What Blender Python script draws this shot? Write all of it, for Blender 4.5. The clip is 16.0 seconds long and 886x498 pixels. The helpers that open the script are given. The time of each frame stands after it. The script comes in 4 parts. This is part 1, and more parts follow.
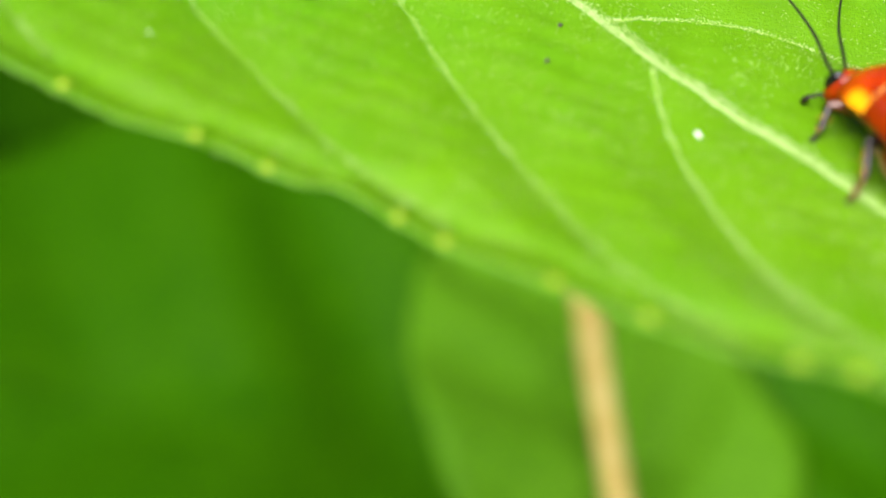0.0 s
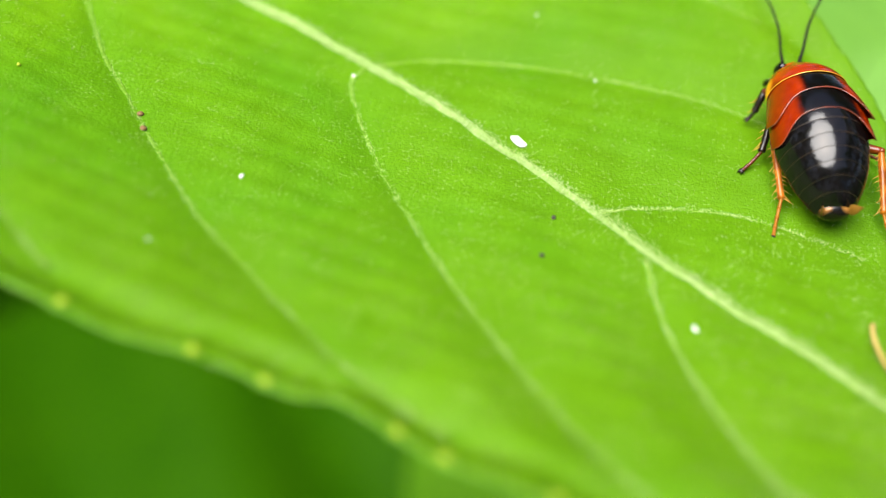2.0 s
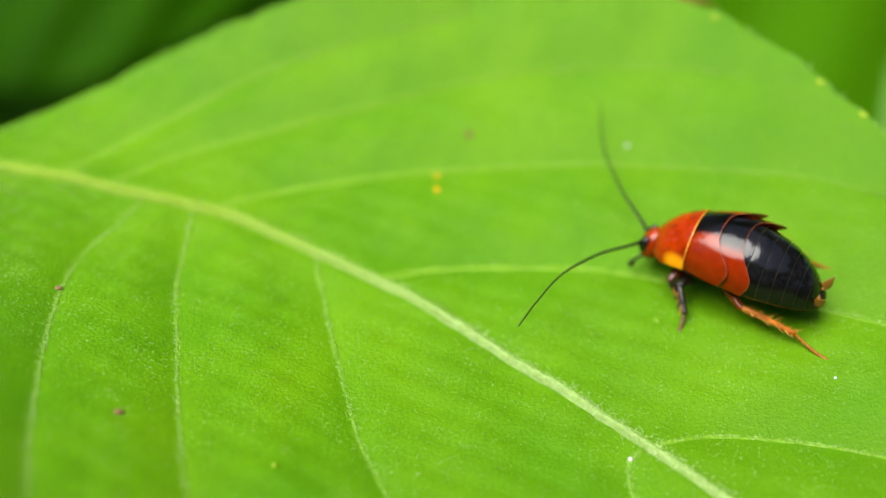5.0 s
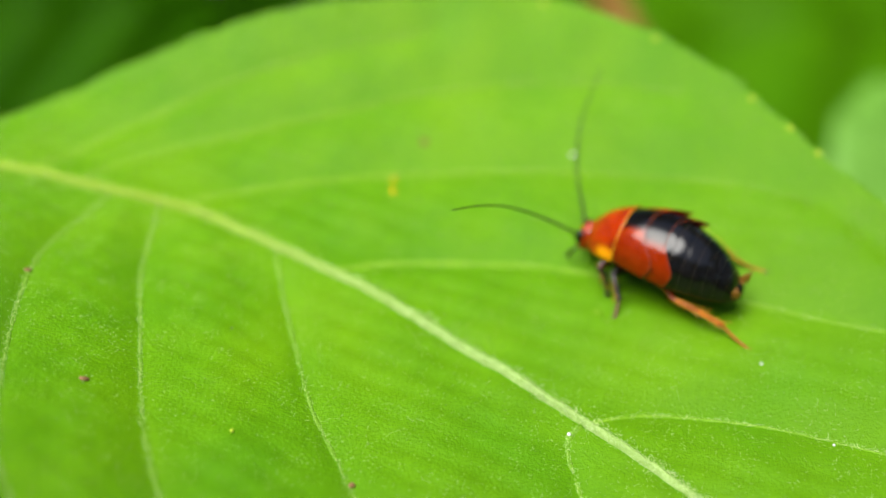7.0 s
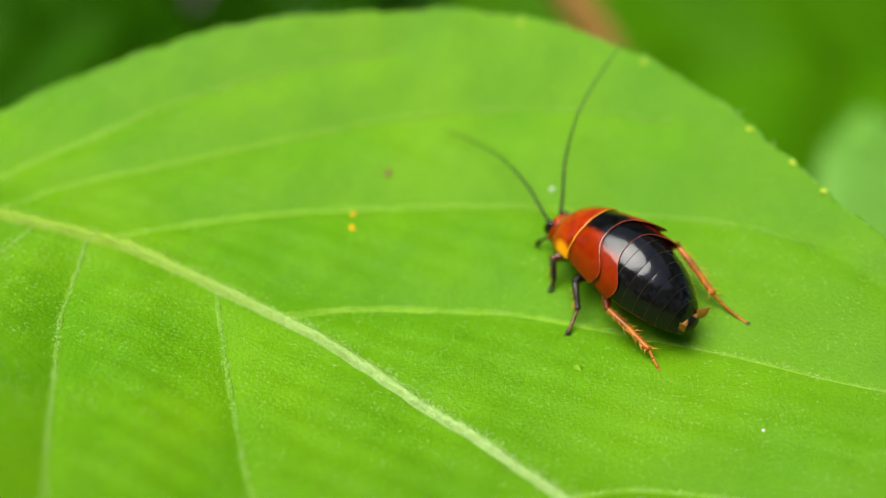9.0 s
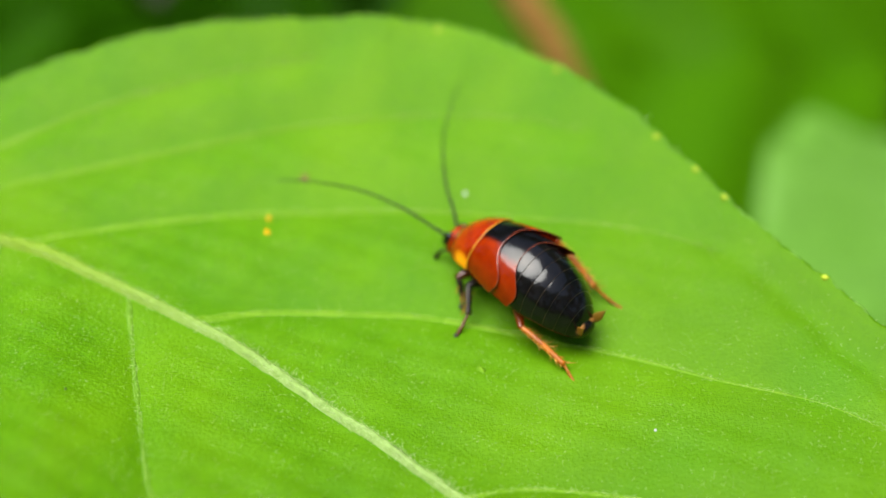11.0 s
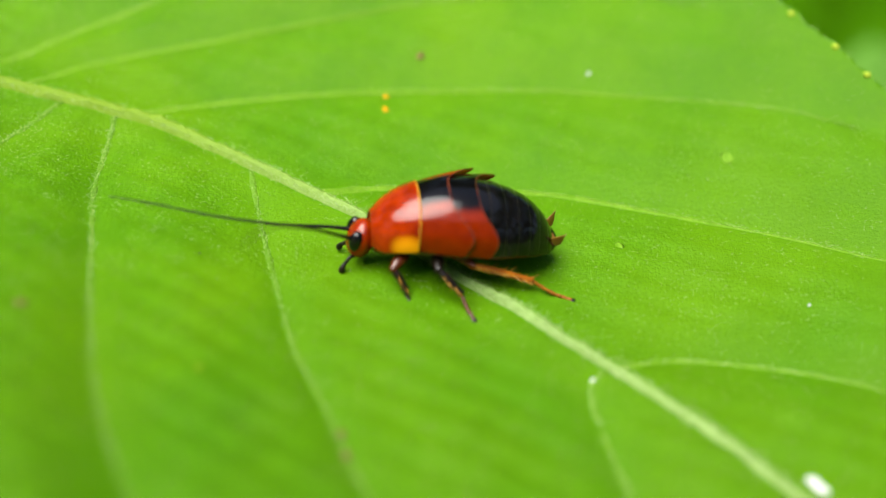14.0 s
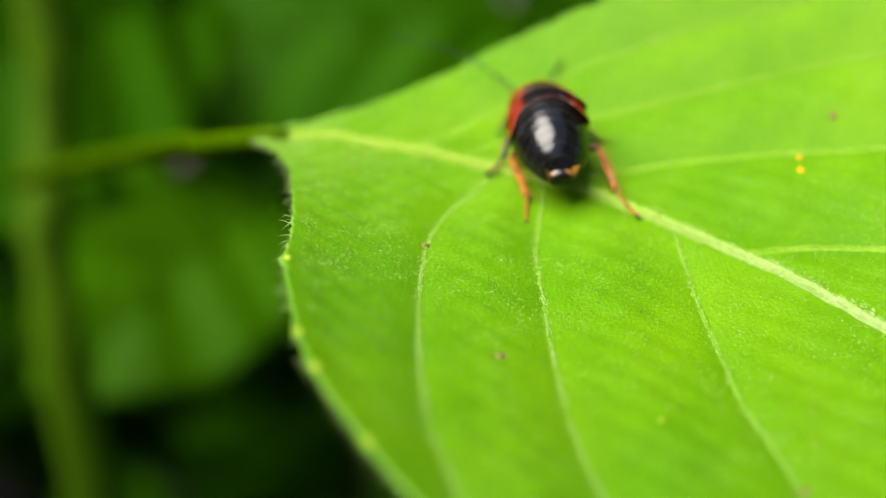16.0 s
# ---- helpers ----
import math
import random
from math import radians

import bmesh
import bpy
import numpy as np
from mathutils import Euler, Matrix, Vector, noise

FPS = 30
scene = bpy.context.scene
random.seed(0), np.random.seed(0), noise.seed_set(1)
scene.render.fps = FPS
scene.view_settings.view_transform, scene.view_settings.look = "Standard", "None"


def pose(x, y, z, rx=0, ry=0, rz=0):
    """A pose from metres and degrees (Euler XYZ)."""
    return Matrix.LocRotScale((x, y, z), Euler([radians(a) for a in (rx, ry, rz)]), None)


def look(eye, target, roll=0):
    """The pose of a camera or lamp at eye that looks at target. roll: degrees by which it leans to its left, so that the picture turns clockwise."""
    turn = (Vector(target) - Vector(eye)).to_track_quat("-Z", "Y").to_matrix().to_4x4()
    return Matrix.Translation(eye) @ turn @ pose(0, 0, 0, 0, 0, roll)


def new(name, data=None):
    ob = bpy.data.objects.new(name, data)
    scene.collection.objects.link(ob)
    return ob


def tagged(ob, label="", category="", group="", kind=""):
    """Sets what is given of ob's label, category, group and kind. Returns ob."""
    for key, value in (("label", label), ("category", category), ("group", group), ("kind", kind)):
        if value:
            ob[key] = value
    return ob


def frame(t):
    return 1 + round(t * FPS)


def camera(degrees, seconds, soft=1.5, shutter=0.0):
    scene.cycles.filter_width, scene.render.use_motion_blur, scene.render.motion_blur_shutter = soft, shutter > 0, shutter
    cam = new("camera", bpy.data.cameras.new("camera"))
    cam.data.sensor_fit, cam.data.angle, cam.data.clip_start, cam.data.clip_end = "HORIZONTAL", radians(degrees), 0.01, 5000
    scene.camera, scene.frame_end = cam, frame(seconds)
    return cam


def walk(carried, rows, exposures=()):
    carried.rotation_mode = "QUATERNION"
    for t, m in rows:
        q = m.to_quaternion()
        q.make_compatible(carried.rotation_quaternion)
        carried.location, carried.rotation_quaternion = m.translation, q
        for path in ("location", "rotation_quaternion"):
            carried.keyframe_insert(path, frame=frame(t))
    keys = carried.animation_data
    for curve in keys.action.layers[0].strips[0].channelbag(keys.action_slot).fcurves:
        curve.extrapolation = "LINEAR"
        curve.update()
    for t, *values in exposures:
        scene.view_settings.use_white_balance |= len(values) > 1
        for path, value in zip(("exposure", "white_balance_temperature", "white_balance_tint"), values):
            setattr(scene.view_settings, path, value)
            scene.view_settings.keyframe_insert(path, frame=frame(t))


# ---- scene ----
MM = 0.001
FOCUS = 0.0514

# ---- camera and its way (millimetres) ----
cam = camera(46.0, 16.0, soft=1.1)
cam.data.dof.use_dof = True
cam.data.dof.focus_distance = FOCUS
cam.data.dof.aperture_fstop = 17.0
PATH = [
    (0, (10.68, -60.26, 24.88), (16.76, -27.33, -12.26), 9.32),
    (0.5, (11.06, -59.76, 24.97), (17.25, -25.88, -11.27), 8.86),
    (1, (10.99, -59.42, 25.20), (17.56, -24.60, -10.08), 9.17),
    (1.5, (10.86, -58.97, 25.67), (17.38, -22.98, -8.42), 8.55),
    (2, (10.52, -58.31, 26.70), (16.67, -20.84, -5.83), 7.47),
    (2.5, (10.62, -57.38, 27.42), (15.22, -17.76, -2.72), 5.91),
    (3, (8.92, -53.99, 29.58), (12.57, -13.80, 0.06), 6.13),
    (3.5, (6.23, -52.52, 27.90), (9.56, -10.01, 1.77), 5.11),
    (4, (5.01, -48.52, 32.74), (4.72, -6.80, 5.18), 1.62),
    (4.2, (4.09, -46.06, 32.59), (2.22, -4.42, 4.98), 0.90),
    (6.3, (6.62, -47.71, 30.71), (6.75, -4.76, 5.11), 3.42),
    (6.5, (5.55, -49.31, 30.00), (7.10, -5.80, 5.42), 4.19),
    (7, (5.54, -50.70, 31.01), (5.58, -7.53, 5.78), 3.32),
    (7.5, (5.31, -48.95, 30.28), (4.80, -5.84, 4.97), 3.96),
    (8, (5.37, -46.78, 29.30), (5.02, -3.45, 4.35), 4.57),
    (8.5, (6.01, -44.32, 29.00), (5.99, -1.02, 3.99), 4.58),
    (9, (6.36, -44.32, 28.58), (7.29, -0.55, 4.43), 4.53),
    (9.5, (7.56, -44.35, 28.78), (9.08, -0.37, 5.04), 4.19),
    (10, (8.37, -45.06, 29.49), (11.00, -1.11, 5.80), 5.10),
    (10.2, (9.25, -45.31, 30.20), (11.80, -1.50, 6.24), 5.25),
    (12.3, (9.66, -42.88, 28.67), (11.53, 0.62, 4.09), 5.15),
    (12.5, (9.42, -42.36, 28.28), (10.77, 0.83, 3.12), 4.77),
    (13, (6.47, -43.61, 25.81), (8.62, -0.20, 1.10), 5.77),
    (13.5, (5.26, -44.14, 25.51), (7.09, -1.51, -0.57), 5.90),
    (14, (3.96, -45.39, 24.82), (5.72, -2.88, -1.44), 5.63),
    (14.5, (5.04, -45.78, 26.44), (4.08, -4.05, -1.09), 1.60),
    (15, (2.14, -48.40, 26.27), (1.60, -5.78, 0.14), 1.22),
    (15.3, (0.30, -51.03, 26.91), (-5.92, -8.21, 1.85), -1.60),
    (15.5, (-1.62, -49.88, 26.37), (-10.51, -7.45, 1.46), -2.82),
    (16, (-1.94, -48.54, 26.61), (-14.71, -6.72, 2.36), -4.24),
]
walk(cam, [(t, look(Vector(eye) * MM, Vector(target) * MM, roll)) for t, eye, target, roll in PATH],
     exposures=[(0, 2.14, 6500, 10), (0.5, 2.13, 6500, 15), (1, 2.06, 6500, 15), (1.5, 2.05, 6500, 13), (2, 1.97, 6500, 12), (2.5, 1.82, 6500, 10), (3, 1.76, 6500, 9), (4, 1.66, 6500, 8), (7, 1.69, 6500, 9),
                (8.5, 1.60, 6500, 8), (10, 1.59, 6500, 7), (12.5, 1.73, 6500, 9), (13.2, 1.67, 6500, 8), (14.5, 1.60, 6500, 7), (15, 1.63, 6500, 6), (15.3, 1.80, 6700, 9), (16, 2.0, 6800, 10)])

# ---- sky, sun and exposure ----
SUN_ELEVATION, SUN_AZIMUTH = 63.0, 209.0   # degrees; azimuth counted from +x towards +y
world = bpy.data.worlds.new("sky")
scene.world = world
world.use_nodes = True
sky = world.node_tree.nodes.new("ShaderNodeTexSky")
sky.sky_type = "NISHITA"
sky.sun_disc = False
sky.sun_elevation = radians(SUN_ELEVATION)
sky.sun_rotation = radians(90 - SUN_AZIMUTH)
sky.dust_density = 3.0
world.node_tree.links.new(sky.outputs["Color"], world.node_tree.nodes["Background"].inputs["Color"])
world.node_tree.nodes["Background"].inputs["Strength"].default_value = 0.085
sun_data = bpy.data.lights.new("sun", "SUN")
sun_data.energy, sun_data.angle, sun_data.color = 3.15, radians(56), (1.0, 0.98, 0.925)
sun = new("sun", sun_data)
_d = Vector((math.cos(radians(SUN_AZIMUTH)) * math.cos(radians(SUN_ELEVATION)),
             math.sin(radians(SUN_AZIMUTH)) * math.cos(radians(SUN_ELEVATION)), math.sin(radians(SUN_ELEVATION))))
sun.matrix_world = look(_d * 2, (0, 0, 0))


# ---- materials ----
def material(name, build):
    m = bpy.data.materials.new(name)
    m.use_nodes = True
    build(m.node_tree, m.node_tree.nodes["Principled BSDF"])
    return m


def node(tree, kind, **inputs):
    n = tree.nodes.new(kind)
    for key, value in inputs.items():
        n.inputs[key.replace("_", " ")].default_value = value
    return n


def ramp(tree, source, stops):
    r = tree.nodes.new("ShaderNodeValToRGB")
    while len(r.color_ramp.elements) < len(stops):
        r.color_ramp.elements.new(0.5)
    for element, (place, colour) in zip(r.color_ramp.elements, stops):
        element.position, element.color = place, (*colour, 1)
    tree.links.new(source, r.inputs[0])
    return r.outputs[0]


def noise_at(tree, scale, detail=3.0, rough=0.55):
    where = tree.nodes.new("ShaderNodeTexCoord")
    n = node(tree, "ShaderNodeTexNoise", Scale=scale, Detail=detail, Roughness=rough)
    tree.links.new(where.outputs["Object"], n.inputs["Vector"])
    return n.outputs["Fac"]


def mixed(tree, a, b, fac):
    m = tree.nodes.new("ShaderNodeMix")
    m.data_type = "RGBA"
    for socket, value in ((m.inputs[0], fac), (m.inputs[6], a), (m.inputs[7], b)):
        if isinstance(value, (int, float)):
            socket.default_value = value
        elif isinstance(value, tuple):
            socket.default_value = (*value, 1)
        else:
            tree.links.new(value, socket)
    return m.outputs[2]


def bumped(tree, bsdf, height, strength, distance):
    b = node(tree, "ShaderNodeBump", Strength=strength, Distance=distance)
    tree.links.new(height, b.inputs["Height"])
    tree.links.new(b.outputs["Normal"], bsdf.inputs["Normal"])
    return b


def foliage(name, dark, light, through_light, rough=0.45, spots=(420.0, 2600.0), glow=0.3, bump=0.35, gloss=0.2, net=0.0, base=None):
    """A leaf: two scales of colour, a net of fine veins where it is close, and light that comes through the blade."""
    def build(tree, bsdf):
        big, fine = noise_at(tree, spots[0]), noise_at(tree, spots[1], 4.0, 0.65)
        broad = ramp(tree, big, [(0.3, dark), (0.72, light)])
        fleck = ramp(tree, fine, [(0.32, tuple(c * 0.6 for c in dark)), (0.7, tuple(min(1, c * 1.35) for c in light))])
        colour = mixed(tree, broad, fleck, 0.45)
        height = fine
        if net:
            # slow drift between yellower and cooler green
            drift = noise_at(tree, 75.0, 2.0)
            colour = mixed(tree, colour, tuple(c * k for c, k in zip(light, (1.22, 1.06, 0.8))), times(tree, scaled(tree, drift, 0.48, 0.72), noise_at(tree, 30.0)))
            # the blade yellows towards its tip and is painted darker for weaker light there
            where = tree.nodes.new("ShaderNodeTexCoord")
            along = tree.nodes.new("ShaderNodeVectorMath")
            along.operation = "DOT_PRODUCT"
            along.inputs[1].default_value = (0.69906, -0.71506, 0.0)
            tree.links.new(where.outputs["Object"], along.inputs[0])
            tip = scaled(tree, along.outputs["Value"], -6 * MM, 26 * MM)
            colour = mixed(tree, colour, tuple(c * k for c, k in zip(dark, (1.22, 0.93, 3.0))), times(tree, tip, ramp(tree, big, [(0.2, (0.78, 0.78, 0.78)), (0.8, (0.52, 0.52, 0.52))])))
            colour = mixed(tree, colour, tuple(c * k for c, k in zip(dark, (0.92, 1.0, 4.0))), times(tree, scaled(tree, drift, 0.52, 0.28), noise_at(tree, 30.0)))
            where = tree.nodes.new("ShaderNodeTexCoord")
            cells = node(tree, "ShaderNodeTexVoronoi", Scale=net, Randomness=1.0)
            cells.feature = "DISTANCE_TO_EDGE"
            tree.links.new(where.outputs["Object"], cells.inputs["Vector"])
            lines = ramp(tree, cells.outputs["Distance"], [(0.0, (1, 1, 1)), (0.16, (0, 0, 0))])
            colour = mixed(tree, colour, tuple(min(1, c * 1.3 + 0.01) for c in light), times(tree, times(tree, lines, noise_at(tree, spots[0] * 1.7)), ramp(tree, noise_at(tree, spots[0] * 0.5), [(0.3, (0, 0, 0)), (0.8, (0.3, 0.3, 0.3))])))
            rise = node(tree, "ShaderNodeMath")
            rise.operation = "MULTIPLY_ADD"
            rise.inputs[1].default_value = 0.1
            tree.links.new(cells.outputs["Distance"], rise.inputs[0])
            tree.links.new(fine, rise.inputs[2])
            height = rise.outputs[0]
        if base:  # the rib turns to this colour towards the stalk, along the leaf's own length
            where = tree.nodes.new("ShaderNodeTexCoord")
            along = tree.nodes.new("ShaderNodeVectorMath")
            along.operation = "DOT_PRODUCT"
            along.inputs[1].default_value = (0.69906, -0.71506, 0.0)
            tree.links.new(where.outputs["Object"], along.inputs[0])
            colour = mixed(tree, colour, base, scaled(tree, along.outputs["Value"], 9 * MM, -14 * MM))
        tree.links.new(colour, bsdf.inputs["Base Color"])
        bsdf.inputs["Roughness"].default_value = rough
        bsdf.inputs["Specular IOR Level"].default_value = gloss
        b = bumped(tree, bsdf, height, bump, 0.0003)
        lucent = tree.nodes.new("ShaderNodeBsdfTranslucent")
        lucent.inputs["Color"].default_value = (*through_light, 1)
        tree.links.new(b.outputs["Normal"], lucent.inputs["Normal"])
        both = node(tree, "ShaderNodeMixShader", Fac=glow)
        tree.links.new(bsdf.outputs[0], both.inputs[1])
        tree.links.new(lucent.outputs[0], both.inputs[2])
        tree.links.new(both.outputs[0], tree.nodes["Material Output"].inputs["Surface"])
    return material(name, build)


def scaled(tree, value, low, high, wave=None, amount=0.0):
    """0 at low, 1 at high, with an uneven border."""
    if wave is not None:
        shift = node(tree, "ShaderNodeMath")
        shift.operation = "MULTIPLY_ADD"
        shift.inputs[1].default_value = amount
        tree.links.new(wave, shift.inputs[0])
        tree.links.new(value, shift.inputs[2])
        value = shift.outputs[0]
    m = node(tree, "ShaderNodeMapRange")
    m.interpolation_type = "SMOOTHSTEP"
    m.inputs["From Min"].default_value, m.inputs["From Max"].default_value = low, high
    tree.links.new(value, m.inputs["Value"])
    return m.outputs[0]


def times(tree, a, b):
    m = node(tree, "ShaderNodeMath")
    m.operation = "MULTIPLY"
    tree.links.new(a, m.inputs[0])
    tree.links.new(b, m.inputs[1])
    return m.outputs[0]


def plain(name, a, b, rough, scale=900.0, coat=0.0, bump=0.0, sheer=0.0, ior=0.5):
    def build(tree, bsdf):
        fac = noise_at(tree, scale)
        tree.links.new(ramp(tree, fac, [(0.3, a), (0.7, b)]), bsdf.inputs["Base Color"])
        bsdf.inputs["Roughness"].default_value = rough
        bsdf.inputs["Coat Weight"].default_value = coat
        bsdf.inputs["Coat Roughness"].default_value = 0.08
        bsdf.inputs["Specular IOR Level"].default_value = ior
        bsdf.inputs["Transmission Weight"].default_value = sheer
        if bump:
            bumped(tree, bsdf, noise_at(tree, scale * 3), bump, 0.0002)
    return material(name, build)


LEAF = foliage("leaf_blade", (0.056, 0.179, 0.0006), (0.097, 0.240, 0.0012), (0.112, 0.306, 0.0006), spots=(260.0, 5200.0), bump=0.33, net=1300.0, gloss=0.10)
VEIN = foliage("leaf_vein", (0.148, 0.262, 0.04), (0.235, 0.345, 0.105), (0.165, 0.31, 0.03), rough=0.6, spots=(700.0, 3000.0), glow=0.25, bump=0.3, base=(0.155, 0.262, 0.008))
SIDE_VEIN = foliage("leaf_side_vein", (0.085, 0.215, 0.004), (0.145, 0.275, 0.017), (0.14, 0.30, 0.008), rough=0.5, spots=(900.0, 4000.0), glow=0.2, gloss=0.1)
NEAR_VEIN = foliage("leaf_near_vein", (0.064, 0.18, 0.0015), (0.115, 0.24, 0.009), (0.12, 0.26, 0.006), rough=0.5, spots=(700.0, 4000.0), glow=0.2)
MARGIN = foliage("leaf_margin", (0.055, 0.165, 0.008), (0.11, 0.24, 0.02), (0.09, 0.23, 0.01), rough=0.5, spots=(500.0, 2400.0), glow=0.2, gloss=0.15)
TOOTH = plain("yellow_tooth", (0.21, 0.301, 0.0105), (0.294, 0.35, 0.0245), 0.5, ior=0.2)
HAIR = plain("pale_hair", (0.24, 0.36, 0.085), (0.39, 0.48, 0.22), 0.5, ior=0.1)
STEM_TAN = plain("tan_stem", (0.25, 0.18, 0.04), (0.34, 0.27, 0.09), 0.7, 300.0, bump=0.5, ior=0.15)
STEM_RED = plain("russet_stem", (0.182, 0.091, 0.0175), (0.252, 0.14, 0.035), 0.6, 300.0, bump=0.5, ior=0.15)
STEM_GREEN = plain("green_stem", (0.028, 0.07, 0.0005), (0.04, 0.088, 0.001), 0.7, 300.0, bump=0.4, ior=0.05)
STALK = foliage("leaf_stalk", (0.026, 0.066, 0.0003), (0.038, 0.082, 0.0005), (0.036, 0.08, 0.0005), spots=(300.0, 900.0), gloss=0.0)
# leaf greens dimmed in steps: the shade down there is in the colour
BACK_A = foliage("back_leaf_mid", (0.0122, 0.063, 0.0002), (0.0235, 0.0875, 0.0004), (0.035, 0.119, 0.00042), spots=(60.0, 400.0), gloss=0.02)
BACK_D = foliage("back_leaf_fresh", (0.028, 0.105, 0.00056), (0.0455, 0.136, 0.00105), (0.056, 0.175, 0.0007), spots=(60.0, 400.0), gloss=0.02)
BACK_E = foliage("back_leaf_half_shade", (0.021, 0.087, 0.0004), (0.036, 0.114, 0.0008), (0.047, 0.15, 0.0006), spots=(60.0, 400.0), gloss=0.02)
PALE_LEAF = foliage("back_leaf_pale", (0.08, 0.205, 0.02), (0.115, 0.26, 0.04), (0.12, 0.28, 0.02), spots=(60.0, 400.0), gloss=0.1)
BACK_B = foliage("back_leaf_bright", (0.042, 0.133, 0.0021), (0.07, 0.182, 0.007), (0.084, 0.224, 0.0028), spots=(60.0, 400.0), gloss=0.03)
# near-black green, deep shade between the leaves put into the colour
BACK_C = foliage("back_leaf_deep_shade", (0.007, 0.0385, 0.00021), (0.0154, 0.0595, 0.00042), (0.021, 0.084, 0.00042), spots=(60.0, 400.0), gloss=0.02)
SOIL = plain("dark_soil", (0.02, 0.014, 0.008), (0.05, 0.032, 0.018), 0.95, 40.0, bump=0.8)


# ---- mesh helpers ----
def mesh_ob(name, verts, faces, mat, parent=None, label="", smooth=True):
    me = bpy.data.meshes.new(name)
    me.from_pydata([tuple(v) for v in verts], [], faces)
    me.update()
    if smooth:
        me.polygons.foreach_set("use_smooth", [True] * len(me.polygons))
    me.materials.append(mat)
    ob = new(name, me)
    if parent is not None:
        ob.parent = parent
    if label:
        tagged(ob, label)
    return ob


def spline(points, count):
    """Catmull-Rom through the points, at even steps of length."""
    p = np.array(points, float)
    p = np.vstack([2 * p[0] - p[1], p, 2 * p[-1] - p[-2]])
    out = []
    for k in range(1, len(p) - 2):
        for u in np.linspace(0, 1, 24, endpoint=False):
            a, b, c, d = p[k - 1:k + 3]
            out.append(0.5 * (2 * b + (c - a) * u + (2 * a - 5 * b + 4 * c - d) * u * u + (3 * b - a - 3 * c + d) * u ** 3))
    out = np.vstack([out, p[-2]])
    far = np.r_[0, np.cumsum(np.linalg.norm(np.diff(out, axis=0), axis=1))]
    want = np.linspace(0, far[-1], count)
    return np.stack([np.interp(want, far, out[:, n]) for n in range(p.shape[1])], 1)


def tube(line, radii, sides=8, flat=1.0):
    """Vertices and faces of a closed tube along a line; flat squeezes it in its own up direction."""
    line = np.asarray(line, float)
    radii = np.broadcast_to(radii, (len(line),))
    ways = np.gradient(line, axis=0)
    ways /= np.linalg.norm(ways, axis=1)[:, None] + 1e-12
    verts, faces = [], []
    for p, w, r in zip(line, ways, radii):
        up = np.array([0, 0, 1.0]) if abs(w[2]) < 0.9 else np.array([1.0, 0, 0])
        right = np.cross(w, up)
        right /= np.linalg.norm(right)
        up = np.cross(right, w)
        for k in range(sides):
            a = 2 * math.pi * k / sides
            verts.append(p + r * (math.cos(a) * right + flat * math.sin(a) * up))
    for i in range(len(line) - 1):
        for k in range(sides):
            a, b = i * sides + k, i * sides + (k + 1) % sides
            faces.append((a, b, b + sides, a + sides))
    faces.append(tuple(range(sides))[::-1])
    faces.append(tuple((len(line) - 1) * sides + k for k in range(sides)))
    return verts, faces


def joined(pieces):
    verts, faces = [], []
    for v, f in pieces:
        faces += [tuple(i + len(verts) for i in face) for face in f]
        verts += list(v)
    return verts, faces


# ---- the leaf: s runs along its midrib, n across it, in millimetres ----
ALONG, ACROSS = np.array([0.69906, -0.71506]), np.array([0.71506, 0.69906])
RISE = {(0, 0): -1.338, (0, 1): 1.536, (0, 2): 9.172, (0, 3): 0.863, (0, 4): 2.492, (1, 0): -4.612, (1, 1): -3.83, (1, 2): -4.455,
        (1, 3): 0.091, (2, 0): 2.765, (2, 1): 7.984, (2, 2): 1.295, (3, 0): -0.07, (3, 1): -5.641, (4, 0): -0.161}
MIDRIB = [(-30.5, -16.0), (-26.7, -14.3), (-23.2, -12.2), (-20, -10.1), (-16, -7.5), (-10.5, -3.6), (-4.8, -1.2), (0.5, 0.7), (6.5, 1.8), (15.5, 3.0), (22, 3.1), (29, 2.72), (35, 1.85),
          (40, 1.45), (46.5, 0.75), (55, -2), (66, -7)]
NEAR_EDGE = [(-30.5, -16.3), (-27, -16.5), (-22.5, -16.8), (-18.3, -17.8), (-10.2, -20.9), (-6.2, -22.8), (0, -24.7), (3.5, -25.1), (6.5, -24.9), (9.2, -24.5), (13, -23.6), (20.4, -21),
             (25.0, -19.3), (27.2, -17.9), (29.7, -16.8), (31.0, -16.4), (32.2, -15.4), (34.7, -15.1), (37, -14.9), (44, -13.5), (50.4, -11.6), (57, -9.9), (66, -7.1)]
FAR_EDGE = [(-30.5, -15.7), (-29, -13.2), (-27.6, -10.7), (-26.4, -7.2), (-25.4, -3.2), (-24.3, 1.2), (-21.5, 8.0), (-17, 14.4), (-11, 20.5), (-5, 24.4), (1, 26.2),
            (5, 26.7), (8.5, 26.4), (14, 25.7), (21.2, 24.6), (30, 22.9), (40, 18), (50, 10), (58, 2), (66, -6.9)]
